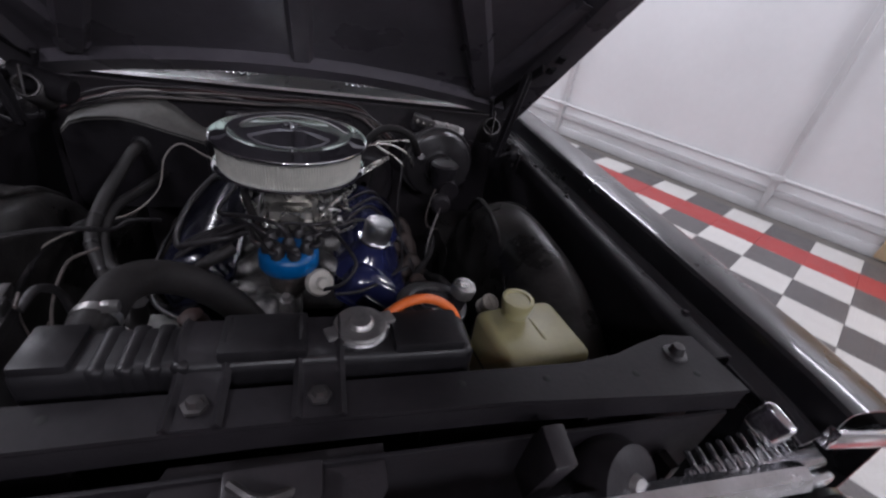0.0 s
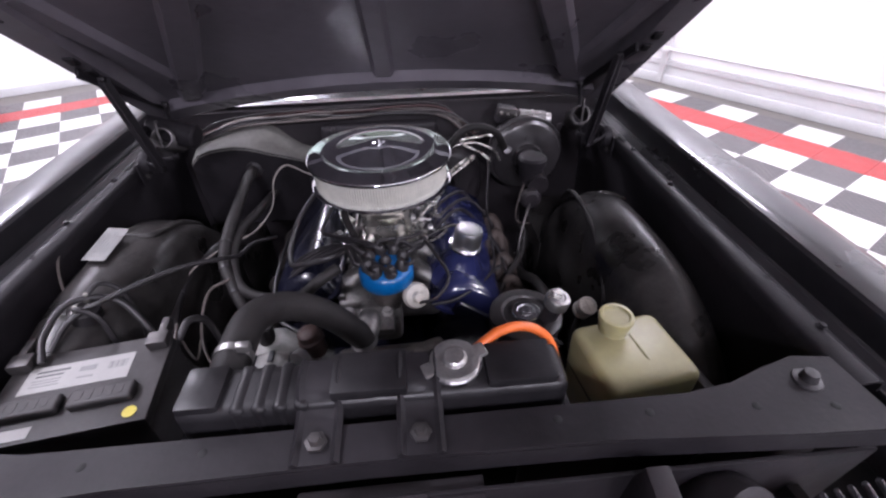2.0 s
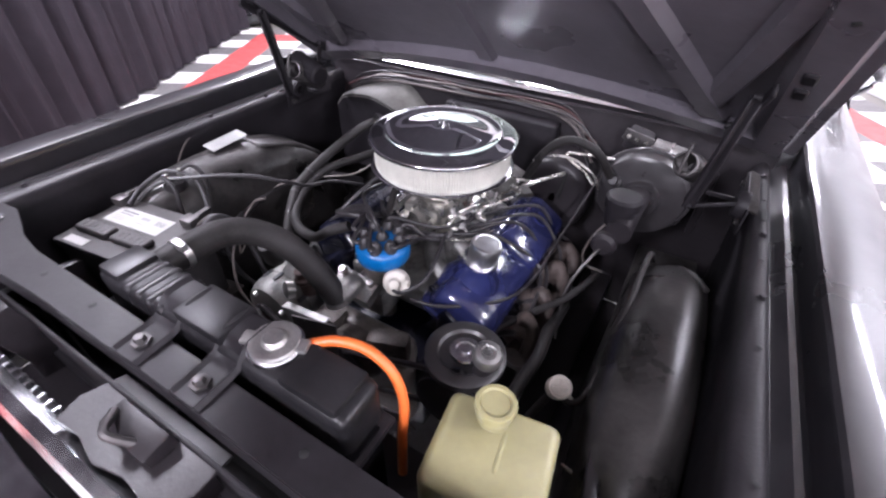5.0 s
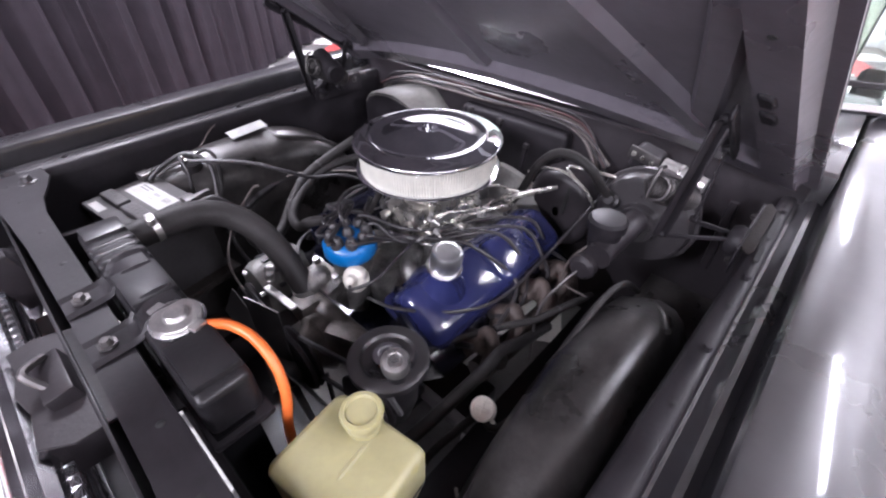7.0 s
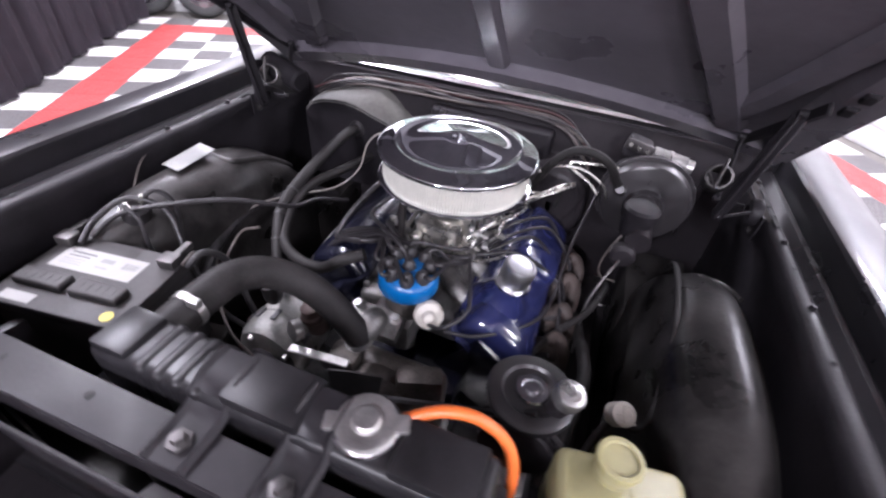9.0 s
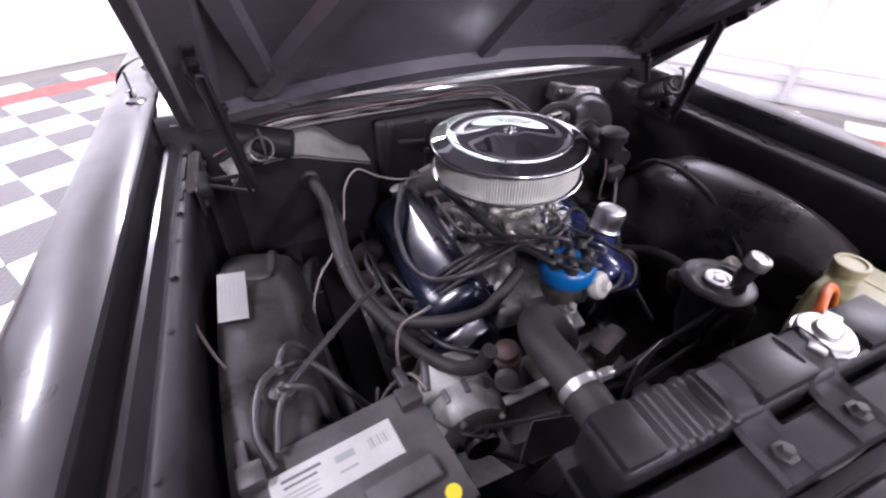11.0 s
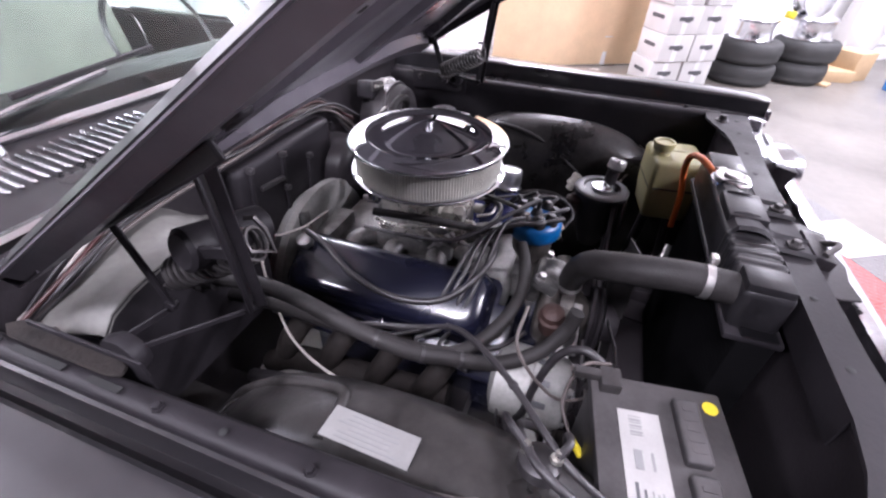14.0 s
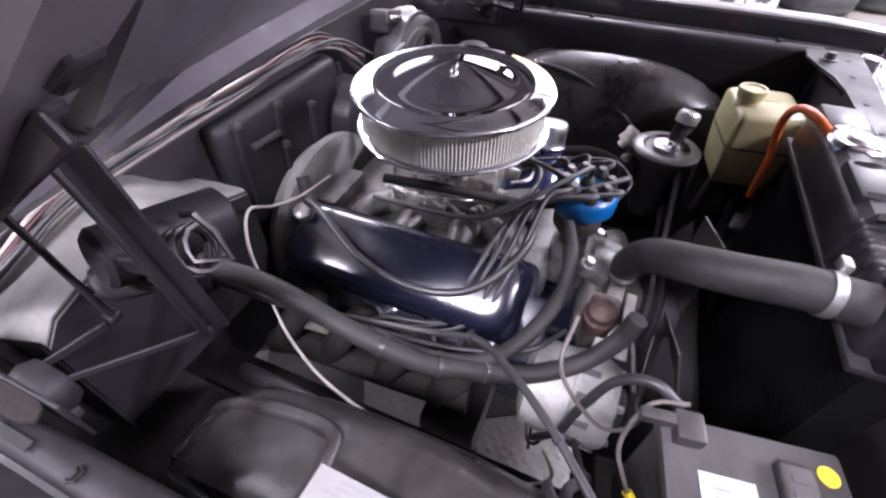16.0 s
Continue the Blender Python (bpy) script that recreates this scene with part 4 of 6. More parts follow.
box(0.13, 0.05, 0.05, at(-0.06, 0.235, 0.70), 0.015, 2, b)
tube([(-0.12, 0.24, 0.69), (-0.15, 0.25, 0.73), (-0.13, 0.27, 0.78)], 0.014, 10, b)
part("rear_outlet", b, ALU, intake)

# carburettor
carb = part("carburettor", merge(None, box(0.15, 0.20, 0.03, at(0, 0.0, 0.745), 0.006)), ZINC, eng, "grey carburettor with linkages")
b = bmesh.new()
box(0.13, 0.10, 0.075, at(0, 0.0, 0.79), 0.012, 2, b)
box(0.10, 0.06, 0.06, at(0.0, -0.075, 0.785), 0.012, 2, b)
box(0.10, 0.06, 0.06, at(0.0, 0.075, 0.785), 0.012, 2, b)
for x in (-0.04, 0.04):
    lathe([(0.012, 0), (0.012, 0.02), (0.006, 0.024), (0, 0.024)], at(x, -0.108, 0.785, 90), 12, b)
part("bowl", b, ZINC, carb)
b = lathe([(0.066, 0), (0.066, 0.06), (0.060, 0.06), (0.060, 0)], at(0, 0, 0.82), 32, caps=False)
part("air_horn", b, ZINC, carb)
random.seed(4)
for i in range(16):
    s = 1 if i % 3 else -1
    p = Vector((s * random.uniform(0.07, 0.12), random.uniform(-0.11, 0.10), random.uniform(0.745, 0.825)))
    q = p + Vector((random.uniform(-0.03, 0.03), random.uniform(-0.06, 0.06), random.uniform(-0.02, 0.02)))
    part("linkage_rod", rod(p, q, 0.003, 6), STEEL, carb)
    part("linkage_pivot", lathe([(0, 0.006), (0.007, 0.005), (0.008, 0), (0.008, -0.006), (0, -0.006)], Matrix.Translation(p) @ pose(0, 0, 0, 0, 90), 8), STEEL, carb)
for a_, c_ in (((0.09, -0.09, 0.80), (0.10, 0.08, 0.79)), ((0.10, 0.08, 0.79), (0.12, 0.06, 0.75)), ((-0.08, -0.08, 0.78), (-0.08, 0.09, 0.785))):
    part("throttle_lever", bar(a_, c_, 0.004, 0.018, 0.001), STEEL, carb, "bright steel throttle linkage")
part("choke_tube", tube([(0.09, -0.10, 0.78), (0.10, -0.14, 0.79), (0.06, -0.15, 0.77), (0.02, -0.12, 0.775)], 0.004, 6), STEEL, carb)
b = tube([(0.13, 0.10, 0.79), (0.20, 0.10, 0.845), (0.26, 0.16, 0.86), (0.235, 0.20, 0.83), (0.16, 0.14, 0.80)], 0.005, 8)
part("fuel_line", b, ZINC, carb, "bent bright metal fuel line")
for pts in (((0.07, -0.09, 0.80), (0.11, -0.05, 0.825), (0.14, 0.02, 0.815), (0.13, 0.09, 0.79)), ((0.09, 0.0, 0.775), (0.14, 0.03, 0.80), (0.165, 0.10, 0.795), (0.15, 0.17, 0.76)),
            ((0.07, 0.09, 0.81), (0.12, 0.12, 0.83), (0.17, 0.13, 0.83), (0.18, 0.19, 0.80)), ((0.05, -0.11, 0.765), (0.10, -0.13, 0.775), (0.15, -0.08, 0.765), (0.16, -0.01, 0.75)),
            ((-0.07, -0.10, 0.79), (-0.11, -0.06, 0.81), (-0.12, 0.03, 0.80), (-0.09, 0.10, 0.78))):
    part("metal_line", tube(pts, 0.0035, 8), ZINC, carb, "bright bent metal line")
for x_, y_, z_ in ((0.10, 0.05, 0.80), (0.13, -0.03, 0.79), (0.09, -0.10, 0.79), (0.15, 0.14, 0.79), (-0.10, -0.02, 0.79)):
    part("bracket", box(0.03, 0.022, 0.008, at(x_, y_, z_, 25 * y_ * 10, 30, 200 * x_), 0.002, 1), ZINC, carb)
    part("return_spring", tube([(x_ + 0.005 * math.cos(i * 1.3), y_ - 0.03 + 0.0016 * i, z_ + 0.02 + 0.005 * math.sin(i * 1.3)) for i in range(40)], 0.0011, 5, smooth_line=False), ZINC, carb)

# air cleaner
ac = thing("air_cleaner", "round chrome air cleaner with white pleated filter", "air cleaner", (0, 0, 0.872))
b = lathe([(0.06, 0.88), (0.10, 0.884), (0.155, 0.886), (0.172, 0.892), (0.176, 0.898), (0.172, 0.902), (0.15, 0.898), (0.06, 0.898)], None, 96, caps=False)
part("base_pan", b, CHROME, ac, "chrome base pan", smooth=60)
b = bmesh.new()
rings = []
NP = 170
for z, r in ((0.899, 0.163), (0.902, 0.1655), (0.96, 0.1655), (0.963, 0.163)):
    rings.append([(((r - (0.0022 if k % 2 else 0)) * math.cos(2 * math.pi * k / (2 * NP))), ((r - (0.0022 if k % 2 else 0)) * math.sin(2 * math.pi * k / (2 * NP))), z) for k in range(2 * NP + 1)])
loft(rings, b)
bmesh.ops.remove_doubles(b, verts=b.verts, dist=0.00005)
part("filter_element", b, FILTER, ac, "white pleated paper filter", smooth=20)
b = lathe([(0.172, 0.9575), (0.1765, 0.959), (0.1785, 0.9635), (0.1775, 0.968), (0.172, 0.97), (0.160, 0.9725), (0.147, 0.9745), (0.1435, 0.976), (0.140, 0.9775), (0.136, 0.9765), (0.131, 0.9725),
           (0.10, 0.9775), (0.06, 0.9840), (0.035, 0.9880), (0.022, 0.9885), (0.012, 0.987), (0, 0.987)], None, 128, caps=False)
lid = part("lid", b, CHROME, ac, "mirror-polished chrome lid with raised ring", smooth=70)
b = lathe([(0, 0.016), (0.004, 0.015), (0.0045, 0.008), (0.008, 0.0075), (0.009, 0.001), (0.016, 0.0), (0.016, -0.002)], at(0, 0, 0.983), 16)
for s in (-1, 1):
    box(0.018, 0.004, 0.006, at(s * 0.009, 0, 0.99, 0, -s * 20), 0.0015, 1, b)
part("wing_nut", b, CHROME, lid)

# distributor
b = lathe([(0.022, 0.60), (0.024, 0.70), (0.045, 0.735), (0.048, 0.78)], at(0.005, -0.262, 0), 24)
dist = part("distributor", b, OILY, eng, "oily cast distributor with a bright blue cap")
b = lathe([(0.056, 0.777), (0.060, 0.783), (0.060, 0.808), (0.055, 0.816), (0.046, 0.822), (0.030, 0.826), (0, 0.826)], at(0.005, -0.262, 0), 32)
part("cap", b, CAPBLUE, dist, "bright blue distributor cap")
TOW = []
for i in range(9):
    a = 2 * math.pi * i / 8 + 0.3
    x, y = (0.005 + 0.040 * math.cos(a), -0.262 + 0.040 * math.sin(a)) if i < 8 else (0.005, -0.262)
    part("tower", lathe([(0.008, 0), (0.007, 0.018), (0, 0.018)], at(x, y, 0.815), 10), RUBBER, dist)
    part("boot", lathe([(0.0145, -0.008), (0.0145, 0.004), (0.011, 0.014), (0.007, 0.020), (0, 0.020)], at(x, y, 0.823), 10), RUBBER, dist)
    TOW.append(Vector((x, y, 0.832)))
b = lathe([(0, 0.028), (0.010, 0.027), (0.014, 0.016), (0.026, 0.012), (0.030, 0.004), (0.029, -0.006), (0.024, -0.018), (0.012, -0.03), (0, -0.03)], at(0.066, -0.300, 0.755, 62, 0, 22), 28)
part("vacuum_advance", b, WHITEP, dist, "pale round vacuum advance can")

# water neck, front cover, fan and pulleys
b = bmesh.new()
box(0.11, 0.06, 0.03, at(-0.04, -0.315, 0.70, 20), 0.008, 2, b)
tube([(-0.04, -0.315, 0.71), (-0.04, -0.335, 0.715), (-0.05, -0.365, 0.70)], 0.026, 14, b)
wn = part("water_neck", b, ALU, eng, "cast aluminium thermostat housing")
for x, y in ((-0.085, -0.30), (0.0, -0.305)):
    part("bolt", lathe([(0, 0.022), (0.009, 0.021), (0.010, 0.010), (0.014, 0.009), (0.014, 0)], at(x, y, 0.712, 20), 6), STEEL, wn)
b = bmesh.new()
box(0.26, 0.06, 0.30, at(0, -0.335, 0.47), 0.03, 3, b)
lathe([(0.07, 0), (0.075, 0.03), (0.05, 0.06), (0.03, 0.08), (0, 0.08)], at(0, -0.36, 0.56, 90), 24, b)
box(0.10, 0.05, 0.10, at(0.08, -0.36, 0.60, 0, 0, 20), 0.02, 2, b)
box(0.07, 0.06, 0.07, at(-0.09, -0.36, 0.60), 0.02, 2, b)
part("front_cover", b, OILY, eng, "oily dark cast front cover and water pump")
b = lathe([(0.0, 0.03), (0.05, 0.03), (0.08, 0.02), (0.085, 0.012), (0.075, 0.008), (0.085, 0.0), (0.08, -0.008), (0.02, -0.01), (0, -0.01)], at(0, -0.44, 0.56, 90), 32)
part("water_pump_pulley", b, SATIN, eng)
fan = part("fan_hub", lathe([(0, 0.02), (0.045, 0.018), (0.05, 0), (0.05, -0.02), (0, -0.02)], at(0, -0.485, 0.56, 90), 24), SATIN, eng)
for i in range(5):
    a = 72 * i + 14
    b = loft([[(0.045 + 0.18 * t, -0.03 - 0.012 * t, -0.012 + 0.004 * t), (0.045 + 0.18 * t, 0.0, 0.004), (0.045 + 0.18 * t, 0.03 + 0.012 * t, 0.018)] for t in (0, 0.33, 0.66, 1)])
    thicken(b, 0.003)
    bmesh.ops.transform(b, matrix=at(0, -0.487, 0.56, 90) @ pose(0, 0, 0, 0, 0, a), verts=b.verts)
    part("fan_blade", b, DSTEEL, fan, "dark steel fan blade")
b = tube([(0.085, -0.44, 0.56), (0.30, -0.44, 0.66), (0.355, -0.44, 0.72), (0.30, -0.44, 0.78), (0.24, -0.44, 0.74), (0.02, -0.44, 0.645)], 0.006, 6, smooth_line=False)
part("drive_belt", b, RUBBER, eng)
b = tube([(-0.085, -0.43, 0.56), (-0.25, -0.43, 0.62), (-0.27, -0.43, 0.56), (-0.10, -0.43, 0.35), (0.08, -0.43, 0.34), (0.085, -0.43, 0.56)], 0.006, 6, smooth_line=False)
part("drive_belt", b, RUBBER, eng)
# exhaust manifolds; the passenger one's iron is darkened to stand for shade
for s in (-1, 1):
    b = bmesh.new()
    PIPES = []
    for y in (-0.17, -0.06, 0.06, 0.17):
        PIPES.append(tube([(s * 0.235, y, 0.565), (s * 0.295, y + 0.01, 0.612), (s * 0.332, y + 0.03, 0.585), (s * 0.332, y + 0.06, 0.52)], 0.026, 12))
    for y in (-0.20, -0.10, 0.02, 0.11) if s > 0 else ():
        PIPES.append(tube([(0.262, y, 0.560), (0.300, y + 0.035, 0.605), (0.318, y + 0.055, 0.640), (0.342, y + 0.045, 0.612), (0.345, y + 0.02, 0.56)], 0.0175, 12))
    tube([(s * 0.315, -0.17, 0.52), (s * 0.325, 0, 0.515), (s * 0.325, 0.2, 0.495), (s * 0.30, 0.32, 0.40)], 0.03, 12, b)
    ex = part("exhaust_manifold", b, IRONG if s > 0 else IRON_SHADED, eng, "rust-brown cast iron exhaust manifold", smooth=60)
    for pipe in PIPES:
        part("branch", pipe, IRONG if s > 0 else IRON_SHADED, ex, smooth=60)
    for y in (-0.19, -0.07, 0.07, 0.19):
        part("spark_plug", lathe([(0, 0.06), (0.006, 0.06), (0.008, 0.03), (0.011, 0.02), (0.011, 0)], at(s * 0.26, y, 0.60, 0, s * 60), 8), RUBBER, eng)
# bell housing and transmission
b = lathe([(0.0, 0.0), (0.20, 0.0), (0.225, 0.01), (0.225, 0.03), (0.20, 0.06), (0.14, 0.20), (0.12, 0.9), (0, 0.9)], at(0, 0.30, 0.545, -90), 40)
part("bell_housing", b, PALECAST, eng, "bare aluminium bell housing")
b = box(0.62, 0.14, 0.10, at(0, -0.12, 0.27), 0.02)
part("crossmember", b, SATIN, car)
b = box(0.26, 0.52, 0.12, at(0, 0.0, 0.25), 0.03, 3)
part("oil_pan", b, BLUE_SHADED, eng)
# alternator on the passenger side
alt = thing("alternator", "cast aluminium alternator beside the engine", "alternator", (-0.25, -0.36, 0.5))
b = lathe([(0.0, -0.08), (0.045, -0.082), (0.076, -0.07), (0.080, -0.04), (0.080, -0.002), (0.083, 0.0), (0.083, 0.008), (0.080, 0.01), (0.080, 0.05), (0.07, 0.07), (0.035, 0.08), (0, 0.08)], at(-0.262, -0.335, 0.575, 90), 36)
part("case", b, PALECAST, alt)
for i in range(12):
    a = 30 * i
    part("cooling_slot", box(0.012, 0.03, 0.004, at(-0.262, -0.335, 0.575, 0, a, 0) @ at(0, -0.02, 0.0825), 0.001, 1), INK, alt)
b = lathe([(0, 0.02), (0.035, 0.018), (0.036, 0.008), (0.028, 0.003), (0.036, -0.002), (0.035, -0.012), (0, -0.012)], at(-0.26, -0.425, 0.575, 90), 28)
part("pulley", b, SATIN, alt)
b = bmesh.new()
for i in range(4):
    a = radians(90 * i + 30)
    part("bolt", lathe([(0, 0.012), (0.006, 0.012), (0.007, 0)], at(-0.26 + 0.06 * math.cos(a), -0.405, 0.575 + 0.06 * math.sin(a), 90), 6), STEEL, alt)
bar((-0.20, -0.40, 0.63), (-0.06, -0.40, 0.65), 0.02, 0.006, 0.002, b)
part("bracket", b, STEEL, alt)
# rust-red pump housing above it
b = lathe([(0.0, 0.075), (0.02, 0.074), (0.034, 0.062), (0.036, 0.04), (0.042, 0.034), (0.042, 0.02), (0.034, 0.012), (0.034, -0.03), (0.02, -0.045), (0, -0.045)], at(-0.165, -0.345, 0.672, 0, -12) @ Matrix.Scale(0.68, 4), 22)
part("fuel_pump", b, RUSTY, eng, "rust-red fuel pump body")
b = lathe([(0.022, 0.0), (0.022, 0.018), (0.012, 0.024), (0, 0.024)], at(-0.185, -0.375, 0.67, 80, 0, -30), 16)
part("fitting", b, STEEL, eng)

# ---- radiator ----
rad = thing("radiator", "black brass radiator with a chrome cap", "radiator", (0, -0.64, 0.4))
b = box(0.54, 0.055, 0.47, at(0.005, -0.648, 0.62), 0.004)
part("core", b, COREM, rad)
for i in range(36):
    part("fin", box(0.53, 0.002, 0.004, at(0.005, -0.6212, 0.41 + 0.012 * i), 0.0, 1), COREM, rad)
b = bmesh.new()
box(0.515, 0.075, 0.085, at(0.010, -0.638, 0.885), 0.016, 3, b)
tank = part("top_tank", b, TANKM, rad, "black ribbed top tank")
for x in (-0.166, -0.139, -0.112, -0.085):
    part("rib", box(0.021, 0.0765, 0.0870, at(x, -0.638, 0.886), 0.0095, 3), TANKM, tank)
for w_, x_, z_ in ((0.10, 0.002, 0.931), (0.095, 0.205, 0.927), (0.055, -0.216, 0.925)):
    part("raised_panel", box(w_, 0.067, 0.021, at(x_, -0.637, z_), 0.006), TANKM, tank)
part("seam_flange", box(0.55, 0.085, 0.012, at(0.008, -0.64, 0.846), 0.004), SUPPM, tank)
b = lathe([(0.030, 0.0), (0.030, 0.015), (0.038, 0.016), (0.038, 0.020), (0.025, 0.021)], at(0.117, -0.632, 0.915), 28)
part("filler_neck", b, CHROMEW, tank)
b = lathe([(0.033, 0.0), (0.0345, 0.005), (0.033, 0.008), (0.0255, 0.0092), (0.0215, 0.0078), (0.0175, 0.0078), (0.0162, 0.0120), (0.0135, 0.0142), (0.006, 0.0138), (0, 0.0142)], at(0.117, -0.632, 0.935), 40)
for a in (20, 200):
    box(0.022, 0.022, 0.007, at(0.117, -0.632, 0.9385, 0, 0, a) @ at(0.036, 0, 0), 0.003, 2, b)
part("radiator_cap", b, STEEL, tank, "chrome pressure cap with two ears")
b = tube([(-0.209, -0.63, 0.893), (-0.209, -0.575, 0.897)], 0.022, 18)
part("inlet_neck", b, PLASTIC, tank)

UH = [(-0.209, -0.602, 0.896), (-0.209, -0.535, 0.898), (-0.207, -0.475, 0.89), (-0.185, -0.425, 0.868), (-0.145, -0.393, 0.832), (-0.10, -0.376, 0.78), (-0.058, -0.368, 0.715), (-0.050, -0.366, 0.690)]
uh = thing("radiator_hose", "thick grey-black upper radiator hose", "hose", (-0.15, -0.42, 0.7))
part("hose", tube(UH, 0.0275, 20, steps=8), HOSE, uh, smooth=60)
part("clamp", ring_on(UH, 0.10, 0.0292, 0.012), STEEL, uh, "steel hose clamp")
part("clamp", ring_on(UH, 0.95, 0.0292, 0.012), STEEL, uh, "steel hose clamp")
b = box(0.02, 0.012, 0.014, at(-0.185, -0.566, 0.927), 0.003)
part("clamp_screw", b, STEEL, uh)

oh = thing("overflow_hose", "bright orange coolant overflow hose", "hose", (0.2, -0.59, 0.6))
part("hose", tube([(0.150, -0.607, 0.928), (0.185, -0.588, 0.938), (0.225, -0.575, 0.932), (0.262, -0.572, 0.905), (0.282, -0.578, 0.86), (0.287, -0.592, 0.80), (0.288, -0.60, 0.70)], 0.0075, 14), ORANGE, oh)

# ---- washer jug ----
jm = at(0.415, -0.575, 0.685, 0, 0, 8)
jug = thing("washer_reservoir", "yellowed translucent plastic washer fluid jug", "fluid reservoir", (0.415, -0.575, 0.685))
rows = []
for z, w, l, r, ox, oy in ((0.0, 0.122, 0.11, 0.010, -0.006, 0), (0.006, 0.130, 0.118, 0.012, -0.006, 0), (0.06, 0.146, 0.130, 0.013, -0.003, 0), (0.10, 0.154, 0.135, 0.013, 0, 0), (0.158, 0.156, 0.136, 0.013, 0, 0),
                         (0.164, 0.154, 0.134, 0.014, 0, 0), (0.169, 0.147, 0.127, 0.014, 0, 0.001), (0.172, 0.134, 0.114, 0.014, 0, 0.003)):
    rows.append([jm @ (p + Vector((ox, oy, 0))) for p in rounded_ring(w, l, r, z)])
b = loft(rows)
b.faces.new([b.verts.new(p) for p in rows[0][:-1]])
b.faces.new([b.verts.new(p) for p in rows[-1][:-1]])
bmesh.ops.remove_doubles(b, verts=b.verts, dist=0.0004)
part("bottle", b, JUG, jug, smooth=60)
b = loft([[jm @ Vector((x, y, z)) for x, z in ((0.006, zz - 0.004), (0.0085, zz - 0.0012), (0.0115, zz - 0.0012), (0.014, zz - 0.004))] for y, zz in ((-0.062, 0.15), (-0.045, 0.168), (-0.02, 0.175), (0.01, 0.175), (0.03, 0.174))])
part("mould_seam", thicken(b, 0.001), JUG, jug)
b = lathe([(0.026, 0.0), (0.022, 0.010), (0.022, 0.016), (0.026, 0.019), (0.029, 0.036), (0.0275, 0.040), (0.022, 0.0405), (0.020, 0.037), (0, 0.037)], jm @ at(-0.012, 0.046, 0.166), 28)
part("cap", b, JUG, jug, "yellowed screw cap")
b = loft([[jm @ (p * 1.0) for p in rounded_ring(0.155, 0.136, 0.016, z)] for z in (0.092, 0.097)])
part("strap", thicken(b, 0.002), RUBBER, jug, "thin dark retaining strap")
for x_ in (-0.045, 0.05):
    b = tube([jm @ Vector(p) for p in ((x_ - 0.008, -0.074, 0.092), (x_ - 0.004, -0.072, 0.108), (x_ + 0.004, -0.072, 0.108), (x_ + 0.008, -0.074, 0.092))], 0.0016, 6)
    part("clip", b, WIRE, jug, "small dark wire clip")
b = bmesh.new()
rod((0.36, -0.62, 0.45), (0.37, -0.60, 0.70), 0.012, 10, b)
box(0.03, 0.10, 0.006, at(0.40, -0.58, 0.683), 0.002, 1, b)
rod((0.33, -0.50, 0.35), (0.36, -0.54, 0.69), 0.014, 10, b)
part("bracket", b, SATIN, jug)

# ---- power steering pump ----
ps = thing("power_steering_pump", "black power steering pump with round reservoir", "pump", (0.287, -0.40, 0.62))
b = lathe([(0.03, 0.60), (0.042, 0.64), (0.048, 0.66), (0.05, 0.70), (0.058, 0.755), (0.073, 0.762), (0.073, 0.774), (0.068, 0.778), (0.05, 0.779), (0.045, 0.774), (0.020, 0.774), (0, 0.776)], at(0.287, -0.40, 0), 40)
part("reservoir", b, PLASTIC, ps)
b = lathe([(0.028, 0.0), (0.029, 0.006), (0.027, 0.009), (0.018, 0.0095), (0.016, 0.006), (0.011, 0.006), (0.010, 0.012), (0, 0.013)], at(0.287, -0.40, 0.7745), 30)
part("hub", b, CHROMEW, ps, "worn bright hub")
b = lathe([(0.017, -0.03), (0.017, 0.03), (0.021, 0.032), (0.0215, 0.054), (0.019, 0.058), (0, 0.058)], at(0.330, -0.418, 0.782, 8, 10), 22)
part("filler", b, SATIN, ps)
b = lathe([(0.0235, 0.036), (0.024, 0.054), (0.021, 0.059), (0.013, 0.0605), (0.011, 0.0585), (0, 0.0585)], at(0.330, -0.418, 0.782, 8, 10), 24)
part("cap", b, STEEL, ps, "grey metal filler cap")
b = lathe([(0, 0.02), (0.05, 0.018), (0.062, 0.012), (0.062, 0.006), (0.052, 0.0), (0.062, -0.006), (0.06, -0.012), (0, -0.012)], at(0.287, -0.455, 0.70, 90), 30)
part("pulley", b, SATIN, ps)
wc = thing("vacuum_fitting", "white plastic vacuum fitting on a hose", "fitting", (0.446, -0.32, 0.70))
vm = at(0.446, -0.322, 0.69, 28, 12)
part("body", lathe([(0.0, 0.030), (0.015, 0.030), (0.017, 0.032), (0.021, 0.032), (0.022, 0.029), (0.022, 0.022), (0.0195, 0.020), (0.0195, 0.006), (0.022, 0.004), (0.022, -0.004), (0.012, -0.006), (0.012, -0.02), (0, -0.02)], vm, 28), WHITEP, wc)
for a in (0, 90):
    part("rib", box(0.028, 0.0035, 0.003, vm @ at(0, 0, 0.031, 0, 0, a + 20), 0.001, 1), WHITEP, wc)
part("spout", tube([vm @ Vector((0.018, -0.004, 0.012)), vm @ Vector((0.034, -0.010, 0.012))], 0.006, 10), WHITEP, wc)
part("hose", tube([(0.452, -0.330, 0.70), (0.474, -0.345, 0.695), (0.494, -0.325, 0.705), (0.505, -0.27, 0.745), (0.510, -0.17, 0.800), (0.512, -0.06, 0.820), (0.518, 0.03, 0.800), (0.53, 0.11, 0.73)], 0.0065, 10), HOSE, wc)
part("hose", tube([(0.44, -0.33, 0.68), (0.42, -0.36, 0.64), (0.40, -0.42, 0.60), (0.38, -0.48, 0.5)], 0.008, 10), HOSE, wc)
